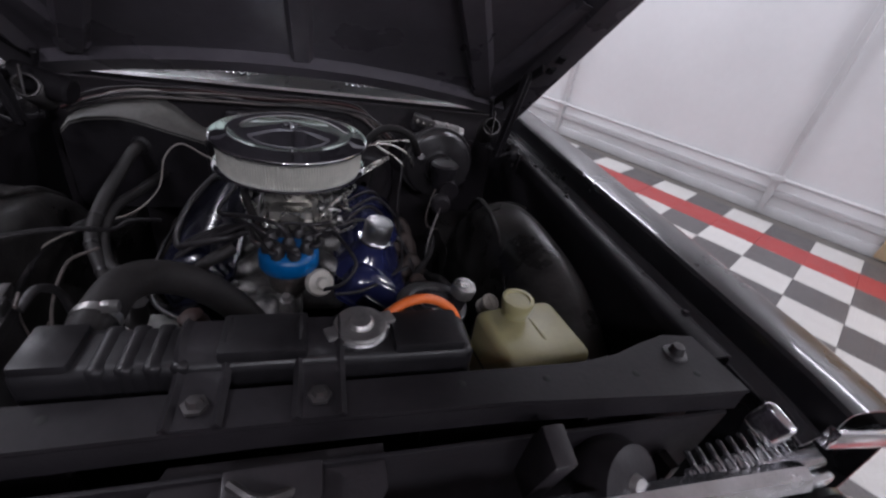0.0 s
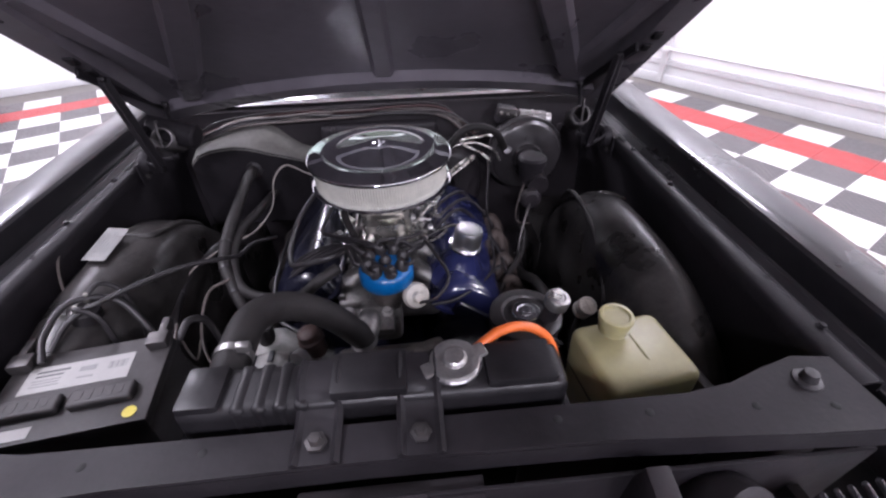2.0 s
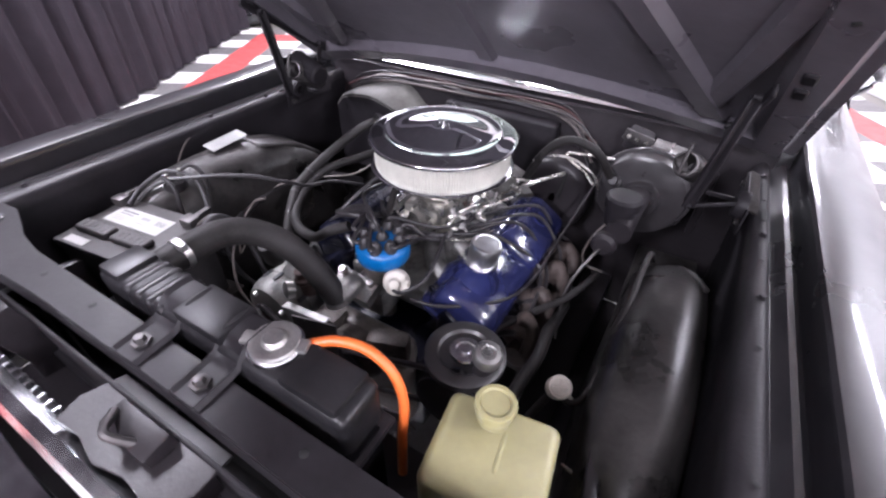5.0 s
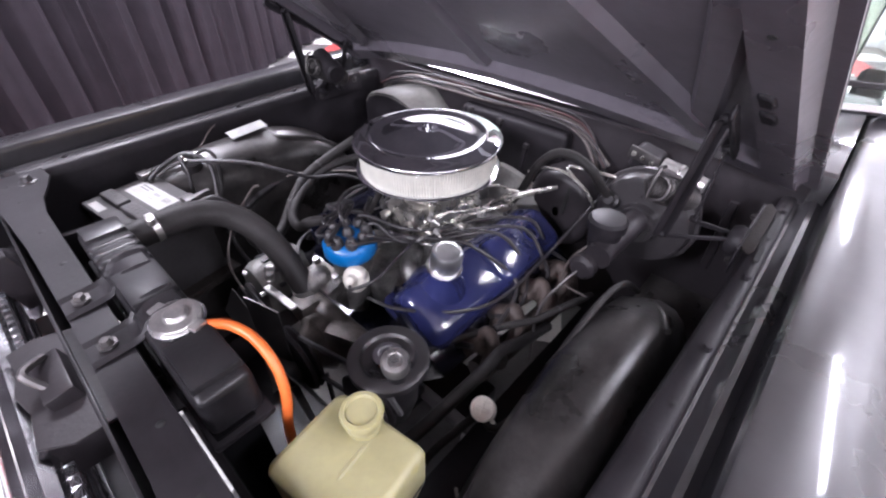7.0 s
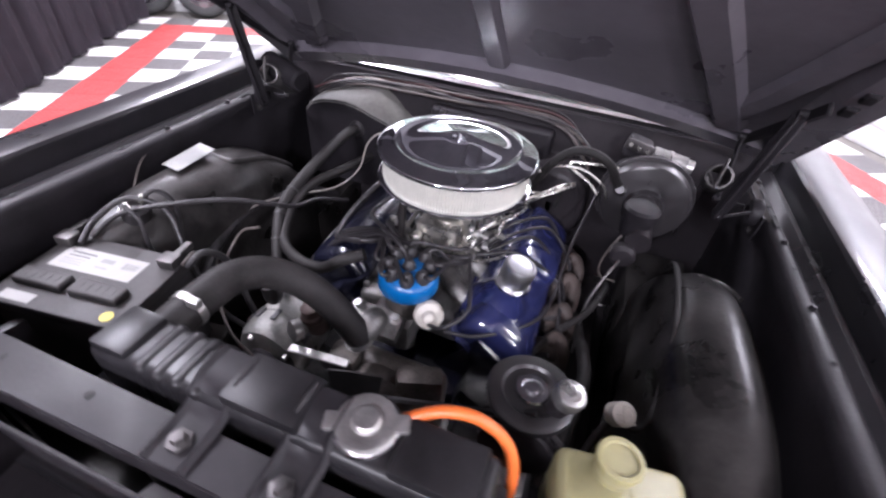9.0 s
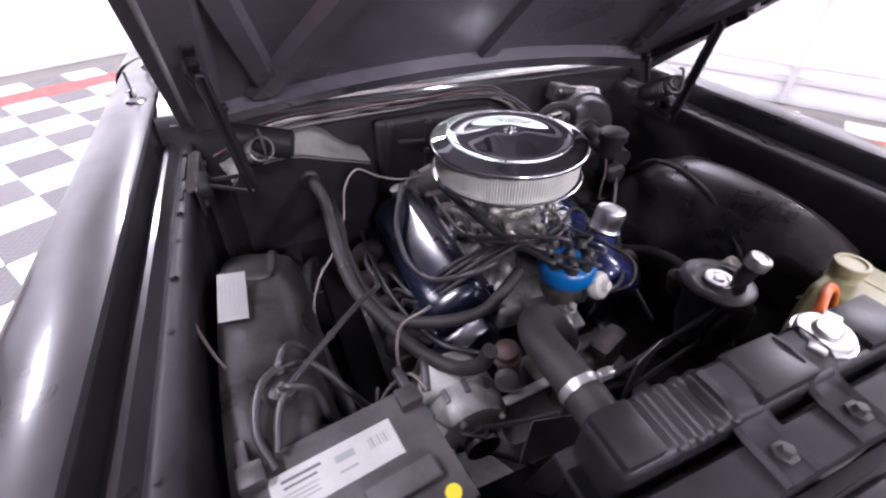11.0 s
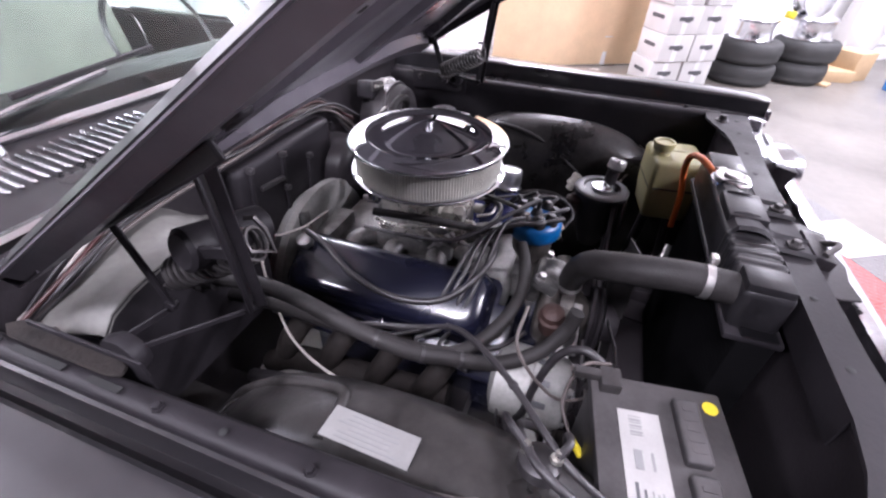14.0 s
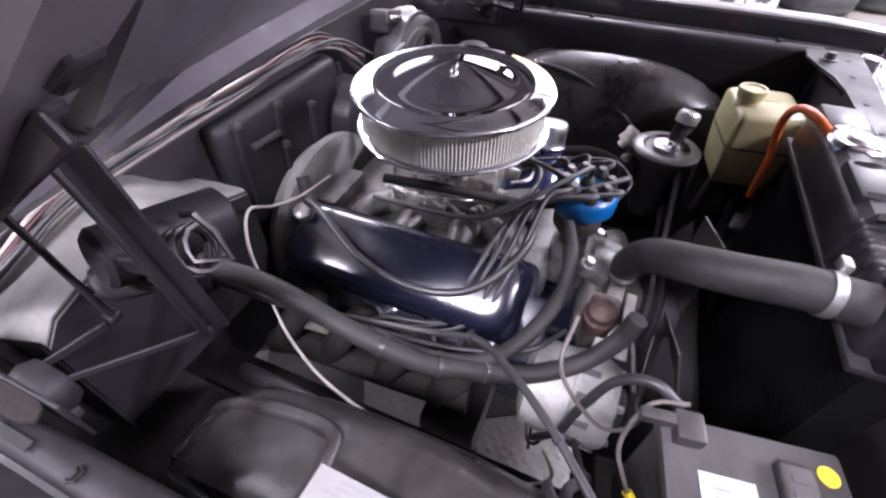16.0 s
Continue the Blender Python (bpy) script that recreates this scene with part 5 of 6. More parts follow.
sb = thing("small_reservoir", "small dusty pink-brown plastic cup", "fluid cup", (0.22, -0.30, 0.7))
part("cup", lathe([(0.0, 0.0), (0.016, 0.0), (0.018, 0.03), (0.022, 0.034), (0.022, 0.045), (0.012, 0.05), (0.008, 0.058), (0, 0.058)], at(0.262, -0.335, 0.70), 18), RUSTY, sb)

# ---- brake booster ----
bo = thing("brake_booster", "black round brake booster and master cylinder", "brake booster", (0.446, 0.3, 0.80))
b = lathe([(0.0, 0.006), (0.046, 0.006), (0.050, -0.010), (0.062, -0.014), (0.098, -0.016), (0.108, -0.022), (0.1125, -0.036), (0.114, -0.046), (0.122, -0.048), (0.1235, -0.054), (0.122, -0.060), (0.112, -0.062), (0.112, -0.10), (0.09, -0.14), (0, -0.15)], at(0.448, 0.240, 0.803, 90), 48)
part("drum", b, BOOST, bo, smooth=40)
b = bmesh.new()
tube([(0.446, 0.245, 0.815), (0.440, 0.16, 0.808), (0.437, 0.07, 0.80)], 0.030, 18, b)
part("master_cylinder", b, SATIN, bo)
b = lathe([(0.030, 0.0), (0.034, 0.02), (0.036, 0.05), (0.042, 0.052), (0.042, 0.072), (0.036, 0.078), (0.02, 0.080), (0, 0.080)], at(0.424, 0.115, 0.797), 28)
part("fluid_reservoir", b, SUPPM, bo, "dusty black fluid reservoir cap")
b = bmesh.new()
tube([(0.437, 0.09, 0.785), (0.40, 0.03, 0.74), (0.37, -0.02, 0.65), (0.38, -0.04, 0.5)], 0.004, 6, b)
part("brake_line", b, DSTEEL, bo)
b = lathe([(0, 0.03), (0.022, 0.028), (0.03, 0.02), (0.03, 0), (0, 0)], at(0.415, 0.075, 0.765, 90), 14)
part("front_fitting", b, SATIN, bo)
part("vacuum_hose", tube([(0.372, 0.245, 0.842), (0.356, 0.22, 0.872), (0.332, 0.20, 0.915), (0.285, 0.195, 0.938), (0.235, 0.195, 0.930), (0.19, 0.195, 0.880), (0.155, 0.20, 0.80), (0.12, 0.21, 0.74)], 0.0115, 14, ridge=0.0008), HOSE, bo, "ribbed grey vacuum hose")
part("check_valve", lathe([(0.016, 0.0), (0.017, 0.012), (0.011, 0.016), (0.011, 0.03), (0, 0.03)], at(0.380, 0.252, 0.832, 60, -20), 16), PLASTIC, bo)
part("brake_line", tube([(0.360, 0.285, 0.876), (0.30, 0.28, 0.872), (0.240, 0.275, 0.866), (0.250, 0.268, 0.850), (0.296, 0.262, 0.828), (0.33, 0.255, 0.80)], 0.0042, 8), ZINC, bo, "bright hooked metal line")
part("brake_line", tube([(0.17, 0.19, 0.86), (0.208, 0.20, 0.881), (0.27, 0.20, 0.888), (0.328, 0.20, 0.860), (0.35, 0.21, 0.82)], 0.0035, 8), ZINC, bo)
for a in (30, 150, 210, 330):
    part("crimp_tab", box(0.012, 0.010, 0.020, at(0.448 + 0.119 * math.cos(radians(a)), 0.292, 0.803 + 0.119 * math.sin(radians(a)), 0, -a, 0), 0.002, 1), BOOST, bo)

# wiper motor
wm = thing("wiper_motor", "grey metal wiper motor on the firewall", "motor", (0.42, 0.36, 0.9))
part("motor", tube([(0.435, 0.352, 0.905), (0.520, 0.348, 0.895)], 0.023, 22), ALU, wm)
part("band", tube([(0.475, 0.350, 0.9005), (0.481, 0.350, 0.900)], 0.0245, 22), STEEL, wm)
part("cap", tube([(0.520, 0.348, 0.895), (0.538, 0.347, 0.893)], 0.019, 20), STEEL, wm)
part("gearbox", box(0.065, 0.055, 0.055, at(0.395, 0.358, 0.910, 0, 12), 0.012, 3), SUPPM, wm, "dark gearbox")
part("cover", box(0.075, 0.008, 0.030, at(0.395, 0.327, 0.926, 0, 12), 0.003), DSTEEL, wm)
for i in range(3):
    part("screw", lathe([(0, 0.008), (0.005, 0.007), (0.006, 0)], at(0.372 + 0.022 * i, 0.323, 0.930 - 0.005 * i, 90), 8), ZINC, wm)
part("plug", box(0.02, 0.03, 0.03, at(0.425, 0.325, 0.885), 0.004), PLASTIC, wm)
# heater box and blower
hb = thing("heater_box", "dusty pale grey heater housing on the firewall", "heater", (-0.42, 0.37, 0.78))
# arched top outline: front edge, then back edge, as x and z
top_front = [(-0.605, 0.835), (-0.58, 0.862), (-0.54, 0.876), (-0.497, 0.882), (-0.46, 0.884), (-0.429, 0.880), (-0.393, 0.870), (-0.357, 0.858), (-0.31, 0.845), (-0.255, 0.828)]
top_back = [(-0.635, 0.830), (-0.611, 0.850), (-0.55, 0.872), (-0.493, 0.888), (-0.43, 0.898), (-0.376, 0.902), (-0.345, 0.880), (-0.315, 0.850), (-0.285, 0.828), (-0.250, 0.815)]
rows = [[(xf, 0.288, zf - 0.012), (xf, 0.290, zf - 0.003), (xf, 0.296, zf), (0.6 * xf + 0.4 * xb, 0.34, 0.6 * zf + 0.4 * zb), (xb, 0.412, zb)] for (xf, zf), (xb, zb) in zip(top_front, top_back)]
part("housing", thicken(loft(rows), 0.003), DUSTG, hb, "pale dusty top of the housing", smooth=40)
b = loft([[(x, 0.292, z - 0.006) for x, z in top_front], [(x, 0.290, z - 0.03) for x, z in top_front], [(x, 0.292, 0.70) for x, z in top_front], [(x, 0.305, 0.60) for x, z in top_front], [(x, 0.36, 0.57) for x, z in top_front]])
part("front_case", thicken(b, 0.003), SUPPM, hb, "black front of the heater case", smooth=50)
part("end_panel", box(0.005, 0.115, 0.24, at(-0.253, 0.352, 0.70), 0.001, 1), SUPPM, hb)
part("end_panel", box(0.005, 0.115, 0.25, at(-0.607, 0.352, 0.70), 0.001, 1), SUPPM, hb)
part("hose_stub", lathe([(0.026, 0.0), (0.026, 0.006), (0.017, 0.009), (0.016, 0.035), (0, 0.035)], at(-0.421, 0.290, 0.803, 90), 20), PLASTIC, hb)
db = thing("heater_plenum", "black stamped air plenum on the firewall", "heater", (-0.02, 0.38, 0.7))
b = box(0.38, 0.045, 0.36, at(-0.02, 0.3905, 0.715), 0.016, 3)
part("case", b, SUPPM, db)
for x, z, w, h, lean in ((-0.058, 0.845, 0.013, 0.075, 8), (-0.062, 0.752, 0.010, 0.085, 4), (0.042, 0.775, 0.012, 0.125, 8), (-0.178, 0.80, 0.010, 0.19, 6)):
    part("rib", box(w, 0.012, h, at(x, 0.366, z, 0, lean), 0.004, 2), SUPPM, db)
    part("rib_head", box(w + 0.006, 0.018, 0.014, at(x + 0.5 * h * math.sin(radians(lean)), 0.364, z + 0.46 * h, 0, lean), 0.004, 2), BOOST, db)
part("rib", box(0.085, 0.014, 0.012, at(-0.105, 0.366, 0.826, 0, 6), 0.004, 2), BOOST, db)
fc = thing("firewall_cover", "dull black rounded sheet cover on the firewall", "cover", (0.21, 0.35, 0.6))
b = loft([[(0.21 + w * 0.5 * math.cos(a), y, 0.70 + h * 0.5 * math.copysign(abs(math.sin(a)) ** 0.7, math.sin(a))) for a in [math.pi * 2 * k / 28 for k in range(29)]]
          for y, w, h in ((0.412, 0.21, 0.25), (0.335, 0.205, 0.245), (0.315, 0.19, 0.23), (0.305, 0.15, 0.19), (0.303, 0.02, 0.03))])
part("shell", b, SATIN, fc, smooth=50)
part("slot", box(0.010, 0.003, 0.09, at(0.235, 0.3025, 0.745, 0, 6), 0.001, 1), HOLEM, fc)

# ---- battery ----
bm_ = at(-0.497, -0.520, 0.606, 0, 0, 8)
bat = thing("battery", "charcoal car battery with white label", "battery", (-0.497, -0.520, 0.606))
b = box(0.245, 0.175, 0.195, bm_ @ at(0, 0, 0.0975), 0.006)
part("case", b, PLASTICG, bat)
b = box(0.252, 0.182, 0.022, bm_ @ at(0, 0, 0.196), 0.005)
part("lid", b, PLASTICG, bat)
for x in (-0.058, 0.05):
    b = box(0.095, 0.034, 0.016, bm_ @ at(x, -0.034, 0.214), 0.006, 3)
    cv = part("vent_cover", b, PLASTICG, bat)
    for i in range(5):
        part("moulded_mark", box(0.007, 0.016 + 0.003 * (i % 2), 0.001, bm_ @ at(x - 0.03 + 0.015 * i, -0.034, 0.2223), 0.0, 1), PLASTICG, cv)
b = box(0.165, 0.055, 0.0008, bm_ @ at(-0.012, 0.030, 0.2078), 0.0)
lab = part("label", b, PAPER, bat, "white paper battery label")
for i, (x, y, w, h) in enumerate(((-0.055, 0.045, 0.05, 0.004), (-0.058, 0.036, 0.042, 0.003), (-0.06, 0.027, 0.045, 0.002), (-0.06, 0.021, 0.04, 0.002), (-0.06, 0.015, 0.044, 0.002), (0.0, 0.038, 0.026, 0.010), (0.0, 0.020, 0.024, 0.003), (0.034, 0.036, 0.0015, 0.016), (0.038, 0.036, 0.003, 0.016), (0.043, 0.036, 0.001, 0.016), (0.047, 0.036, 0.0025, 0.016), (0.052, 0.036, 0.0015, 0.016), (0.056, 0.036, 0.003, 0.016), (0.061, 0.036, 0.001, 0.016))):
    part("print_bar", box(w, h, 0.0005, bm_ @ at(x, y, 0.2086), 0.0, 1), INK if i < 2 else INKL, lab)
b = box(0.06, 0.02, 0.0006, bm_ @ at(-0.07, -0.074, 0.2078), 0.0)
part("label", b, PAPER, bat, "torn pale strip")
part("dot_sticker", lathe([(0, 0.001), (0.0105, 0.001), (0.0105, 0)], bm_ @ at(0.098, -0.072, 0.2075), 24), YELLOW, bat, "round yellow sticker")
for x in (-0.108, 0.108):
    b = bmesh.new()
    lathe([(0.012, 0), (0.010, 0.018), (0, 0.018)], bm_ @ at(x, 0.066, 0.207), 14, b)
    box(0.034, 0.03, 0.02, bm_ @ at(x, 0.066, 0.218), 0.004, 2, b)
    box(0.014, 0.05, 0.014, bm_ @ at(x * 1.04, 0.092, 0.220), 0.003, 2, b)
    part("terminal_clamp", b, DSTEEL, bat, "dull cable clamp")
b = box(0.30, 0.22, 0.02, at(-0.497, -0.520, 0.594, 0, 0, 8), 0.004)
part("battery_tray", b, IRON_SHADED, car, "rusty battery tray")
bpy.context.view_layer.update()

# ---- hoses and cables ----
def cable(name, label, pts, r, material, category="cable", n=8, extra=()):
    t = thing(name, label, category, pts[0])
    part("sheath" if category == "cable" else "hose", tube(pts, r, n, steps=7), material, t, smooth=60)
    for f in extra:
        part("tie", ring_on(pts, f, r + 0.0015, 0.006, 14, steps=7), WIRE, t, "dark cable tie")
    return t


cable("heater_hose", "long grey-black rubber heater hose", [(-0.421, 0.285, 0.803), (-0.418, 0.245, 0.812), (-0.410, 0.17, 0.818), (-0.408, 0.09, 0.808), (-0.413, -0.02, 0.782), (-0.404, -0.12, 0.754), (-0.37, -0.19, 0.724), (-0.32, -0.265, 0.685), (-0.275, -0.33, 0.69),
      (-0.245, -0.372, 0.735), (-0.235, -0.385, 0.785)], 0.0145, HOSE, "hose", 14, (0.45, 0.53, 0.62))
cable("heater_hose", "short grey-black rubber heater hose", [(-0.375, 0.295, 0.72), (-0.378, 0.24, 0.728), (-0.385, 0.12, 0.745), (-0.396, 0.03, 0.757), (-0.397, -0.05, 0.757), (-0.383, -0.13, 0.738), (-0.345, -0.20, 0.722), (-0.275, -0.25, 0.735), (-0.195, -0.275, 0.755), (-0.145, -0.27, 0.79), (-0.10, -0.25, 0.81)],
      0.0125, HOSE, "hose", 14)
cable("ground_cable", "thin pale speaker-like cable", [(-0.13, 0.20, 0.80), (-0.19, 0.23, 0.785), (-0.25, 0.245, 0.80), (-0.305, 0.235, 0.835), (-0.345, 0.215, 0.80), (-0.365, 0.19, 0.72), (-0.41, 0.12, 0.68), (-0.465, 0.0, 0.705), (-0.497, -0.14, 0.728), (-0.49, -0.26, 0.69), (-0.44, -0.33, 0.64), (-0.42, -0.31, 0.68)],
      0.0027, WIREW)
cable("battery_cable", "thick black battery cable to the starter", [(-0.37, -0.435, 0.815), (-0.36, -0.40, 0.828), (-0.352, -0.365, 0.79), (-0.358, -0.34, 0.70), (-0.35, -0.33, 0.60), (-0.33, -0.30, 0.50)], 0.007, WIRE)
cable("battery_cable", "grey battery ground cable", [(-0.585, -0.47, 0.82), (-0.60, -0.42, 0.84), (-0.58, -0.36, 0.86), (-0.52, -0.33, 0.83), (-0.46, -0.36, 0.74), (-0.40, -0.37, 0.62), (-0.3, -0.35, 0.55)], 0.006, WIRE)
cable("loom", "black wiring loom over the wheelhouse", [(-0.58, -0.45, 0.825), (-0.56, -0.39, 0.85), (-0.48, -0.31, 0.853), (-0.42, -0.245, 0.84), (-0.376, -0.19, 0.812), (-0.362, -0.12, 0.77), (-0.36, -0.03, 0.74), (-0.34, 0.08, 0.68)], 0.005, WIRE, extra=(0.3, 0.6))
cable("loom", "thick taped black wiring loom by the inner fender", [(-0.47, -0.36, 0.64), (-0.492, -0.27, 0.695), (-0.505, -0.153, 0.718), (-0.502, -0.04, 0.705), (-0.485, 0.08, 0.67), (-0.46, 0.2, 0.60)], 0.014, WIRE, extra=(0.35, 0.6))
cable("battery_pigtail", "thin grey battery pigtail with a yellow plug", [(-0.37, -0.44, 0.825), (-0.385, -0.40, 0.82), (-0.42, -0.385, 0.77), (-0.455, -0.41, 0.73)], 0.003, WIREG)
solo("plug", tube([(-0.452, -0.408, 0.733), (-0.464, -0.428, 0.715)], 0.006, 10), YELLOW, "small yellow cable plug beside the battery", "plug")
random.seed(11)
# bundle along the cowl edge
for i in range(9):
    o = Vector((0, random.uniform(-0.012, 0.012), random.uniform(-0.016, 0.012)))
    j = lambda: Vector((random.uniform(-0.01, 0.01), random.uniform(-0.008, 0.008), random.uniform(-0.008, 0.008)))
    pts = [Vector((-0.63, 0.400, 0.85)) + o * 0.4 + j(), Vector((-0.56, 0.385, 0.895)) + o + j(), Vector((-0.44, 0.397, 0.92)) + o + j(), Vector((-0.28, 0.400, 0.928)) + o + j(), Vector((-0.12, 0.400, 0.932)) + o + j(),
           Vector((0.06, 0.400, 0.930)) + o + j(), Vector((0.2, 0.395, 0.915)) + o + j(), Vector((0.3, 0.37, 0.875 - 0.01 * i)) + o + j()]
    m_, lb_ = ((WIREG, "grey-brown"), (WIRE, "black"), (WIREW, "pale"), (WIRE, "black"), (WIRER, "dull red"), (WIREG, "grey-brown"), (WIRE, "black"), (WIREG, "grey-brown"), (WIRE, "black"))[i]
    cable("firewall_wire", lb_ + " wire running along the firewall edge", pts, 0.0026 + 0.0008 * (i % 3), m_)
# spark plug leads
random.seed(5)
LEADS = []
for k, y in enumerate((-0.19, -0.07, 0.07, 0.19)):
    t0 = TOW[(3 + k) % 8]
    LEADS.append([t0, t0 + (t0 - TOW[8]) * 0.5 + Vector((-0.006, 0.0, 0.010)), Vector((-0.085 - 0.006 * k, -0.205 + 0.012 * k, 0.835 - 0.008 * k)), Vector((-0.185 - 0.01 * k, -0.19 + 0.02 * k, 0.775 - 0.008 * k)), Vector((-0.262 - 0.008 * (k % 2), -0.165 + 0.022 * k, 0.70 - 0.01 * k)), Vector((-0.295, -0.14 + 0.05 * k, 0.645 + 0.008 * (k % 2))), Vector((-0.31, (y - 0.1) * 0.7, 0.62)), Vector((-0.30, y, 0.615))])
    t1 = TOW[(7 + k) % 8]
    j2 = lambda: Vector((random.uniform(-0.012, 0.012), random.uniform(-0.016, 0.016), random.uniform(-0.006, 0.010)))
    LEADS.append([t1, t1 + (t1 - TOW[8]) * 0.5 + Vector((0.006, 0.0, 0.010)), Vector((0.065 + 0.008 * k, -0.185 + 0.015 * k, 0.795)) + j2(), Vector((0.11 + 0.008 * k, -0.11 + 0.05 * k, 0.772)) + j2(), Vector((0.20 + 0.008 * k, -0.05 + 0.07 * k, 0.757)) + j2(), Vector((0.285, -0.01 + 0.06 * k, 0.68)) + j2(), Vector((0.318, (y + 0.06) * 0.8, 0.635)), Vector((0.30, y, 0.615))])
LEADS.append([TOW[8], TOW[8] + Vector((-0.02, 0.0, 0.04)), Vector((-0.08, -0.21, 0.86)), Vector((-0.15, -0.12, 0.82)), Vector((-0.15, 0.0, 0.80)), Vector((-0.14, 0.1, 0.79))])
for p in LEADS:
    cable("spark_plug_lead", "black rubber spark plug lead", p, 0.0047, WIRE)
cable("pcv_hose", "black breather hose along the valve cover", [(-0.19, 0.22, 0.775), (-0.215, 0.16, 0.775), (-0.255, 0.07, 0.745), (-0.265, -0.03, 0.725), (-0.245, -0.12, 0.73), (-0.20, -0.18, 0.77), (-0.13, -0.2, 0.80), (-0.08, -0.15, 0.79)], 0.0072, WIRE, "hose", 10)
cable("vacuum_line", "black vacuum hose in front of the carburettor", [(-0.12, -0.10, 0.79), (-0.06, -0.16, 0.80), (0.03, -0.175, 0.80), (0.10, -0.14, 0.79)], 0.006, WIRE)
cable("vacuum_line", "black hose beneath the air cleaner", [(-0.13, 0.08, 0.83), (-0.10, -0.06, 0.82), (-0.06, -0.16, 0.795), (-0.04, -0.22, 0.80)], 0.009, HOSE)
cable("vacuum_line", "thin black advance hose", [(0.075, -0.325, 0.755), (0.11, -0.34, 0.78), (0.14, -0.30, 0.80), (0.12, -0.22, 0.80), (0.09, -0.13, 0.79)], 0.004, WIRE)
cable("wire", "black wire over the valve cover", [(0.10, -0.3, 0.72), (0.17, -0.27, 0.71), (0.26, -0.17, 0.69), (0.29, -0.05, 0.67), (0.30, 0.12, 0.70), (0.33, 0.28, 0.80)], 0.004, WIRE)
cable("steering_hose", "thick grey-brown hose beside the engine", [(0.345, -0.46, 0.60), (0.363, -0.398, 0.625), (0.378, -0.32, 0.655), (0.386, -0.25, 0.668), (0.378, -0.17, 0.655), (0.374, -0.08, 0.60), (0.37, 0.05, 0.54)], 0.0135, HOSE, "hose", 12)
cable("manifold_tube", "tie-wrapped dark tube along the exhaust manifold", [(0.245, -0.33, 0.60), (0.255, -0.247, 0.632), (0.322, -0.117, 0.636), (0.374, -0.038, 0.640), (0.405, 0.05, 0.640), (0.415, 0.12, 0.62), (0.40, 0.22, 0.55)], 0.0085, HOSE, "hose", 10, (0.35, 0.62))
cable("black_wire", "thin black wire hanging by the brake booster", [(0.405, 0.10, 0.80), (0.385, 0.07, 0.77), (0.375, 0.06, 0.72), (0.39, 0.07, 0.68), (0.43, 0.09, 0.66)], 0.003, WIREG)
cable("ring_wire", "white wire loop by the wheelhouse", [(0.50, -0.46, 0.70), (0.53, -0.49, 0.73), (0.55, -0.54, 0.72), (0.545, -0.57, 0.67)], 0.003, WIREW)
cable("black_wire", "black wire along the dome edge", [(-0.20, -0.30, 0.66), (-0.27, -0.24, 0.66), (-0.31, -0.1, 0.65), (-0.32, 0.1, 0.64), (-0.31, 0.26, 0.62)], 0.005, WIRE)
cable("black_wire", "curled black wire near the alternator", [(-0.30, -0.30, 0.56), (-0.34, -0.31, 0.52), (-0.36, -0.29, 0.55), (-0.33, -0.28, 0.57), (-0.30, -0.29, 0.50), (-0.31, -0.3, 0.4)], 0.003, WIRE)
cable("tan_wire", "thin grey loop by the radiator hose", [(-0.31, -0.30, 0.84), (-0.37, -0.30, 0.80), (-0.38, -0.37, 0.72), (-0.32, -0.43, 0.66), (-0.25, -0.44, 0.60)], 0.003, WIREG)

# starter solenoid and its short leads behind the battery
sol = thing("starter_solenoid", "black starter solenoid with copper-coloured studs on the apron", "solenoid", (-0.60, -0.36, 0.80))
part("body", lathe([(0, 0.05), (0.018, 0.05), (0.026, 0.044), (0.027, 0.0), (0.024, -0.006), (0, -0.006)], at(-0.572, -0.362, 0.800, 0, 12), 24), PLASTIC, sol)
part("bracket", box(0.085, 0.055, 0.004, at(-0.605, -0.362, 0.806, 0, 10), 0.001, 1), DSTEEL, sol)
for dy in (-0.018, 0.018):
    part("stud", lathe([(0, 0.016), (0.004, 0.016), (0.004, 0.006), (0.008, 0.006), (0.008, 0.0), (0, 0.0)], at(-0.562, -0.362 + dy, 0.850, 0, 12), 8), ZINC, sol)
    part("lead", tube([(-0.562, -0.362 + dy, 0.858), (-0.545, -0.355 + 2 * dy, 0.868), (-0.520, -0.350 + 2.2 * dy, 0.84), (-0.510, -0.36 + 2 * dy, 0.77), (-0.50, -0.37, 0.68)], 0.005, 8), WIRE, sol)
part("lead", tube([(-0.60, -0.34, 0.83), (-0.635, -0.30, 0.845), (-0.655, -0.26, 0.87), (-0.668, -0.22, 0.885)], 0.0025, 6), WIREG, sol, "thin grey trigger wire")

# information sticker on the passenger wheelhouse, with unreadable lines of print
st = solo("sticker", box(0.045, 0.115, 0.0008, at(-0.615, -0.165, 0.858, 3, 8), 0.0), PAPERS, "silver information sticker on the wheelhouse", "sticker")
for i in range(6):
    part("print_bar", box(0.0022, 0.08 - 0.012 * (i % 3), 0.0004, at(-0.615, -0.165, 0.858, 3, 8) @ at(-0.016 + 0.0065 * i, 0.004 * (i % 2), 0.0008), 0.0, 1), INKL, st)

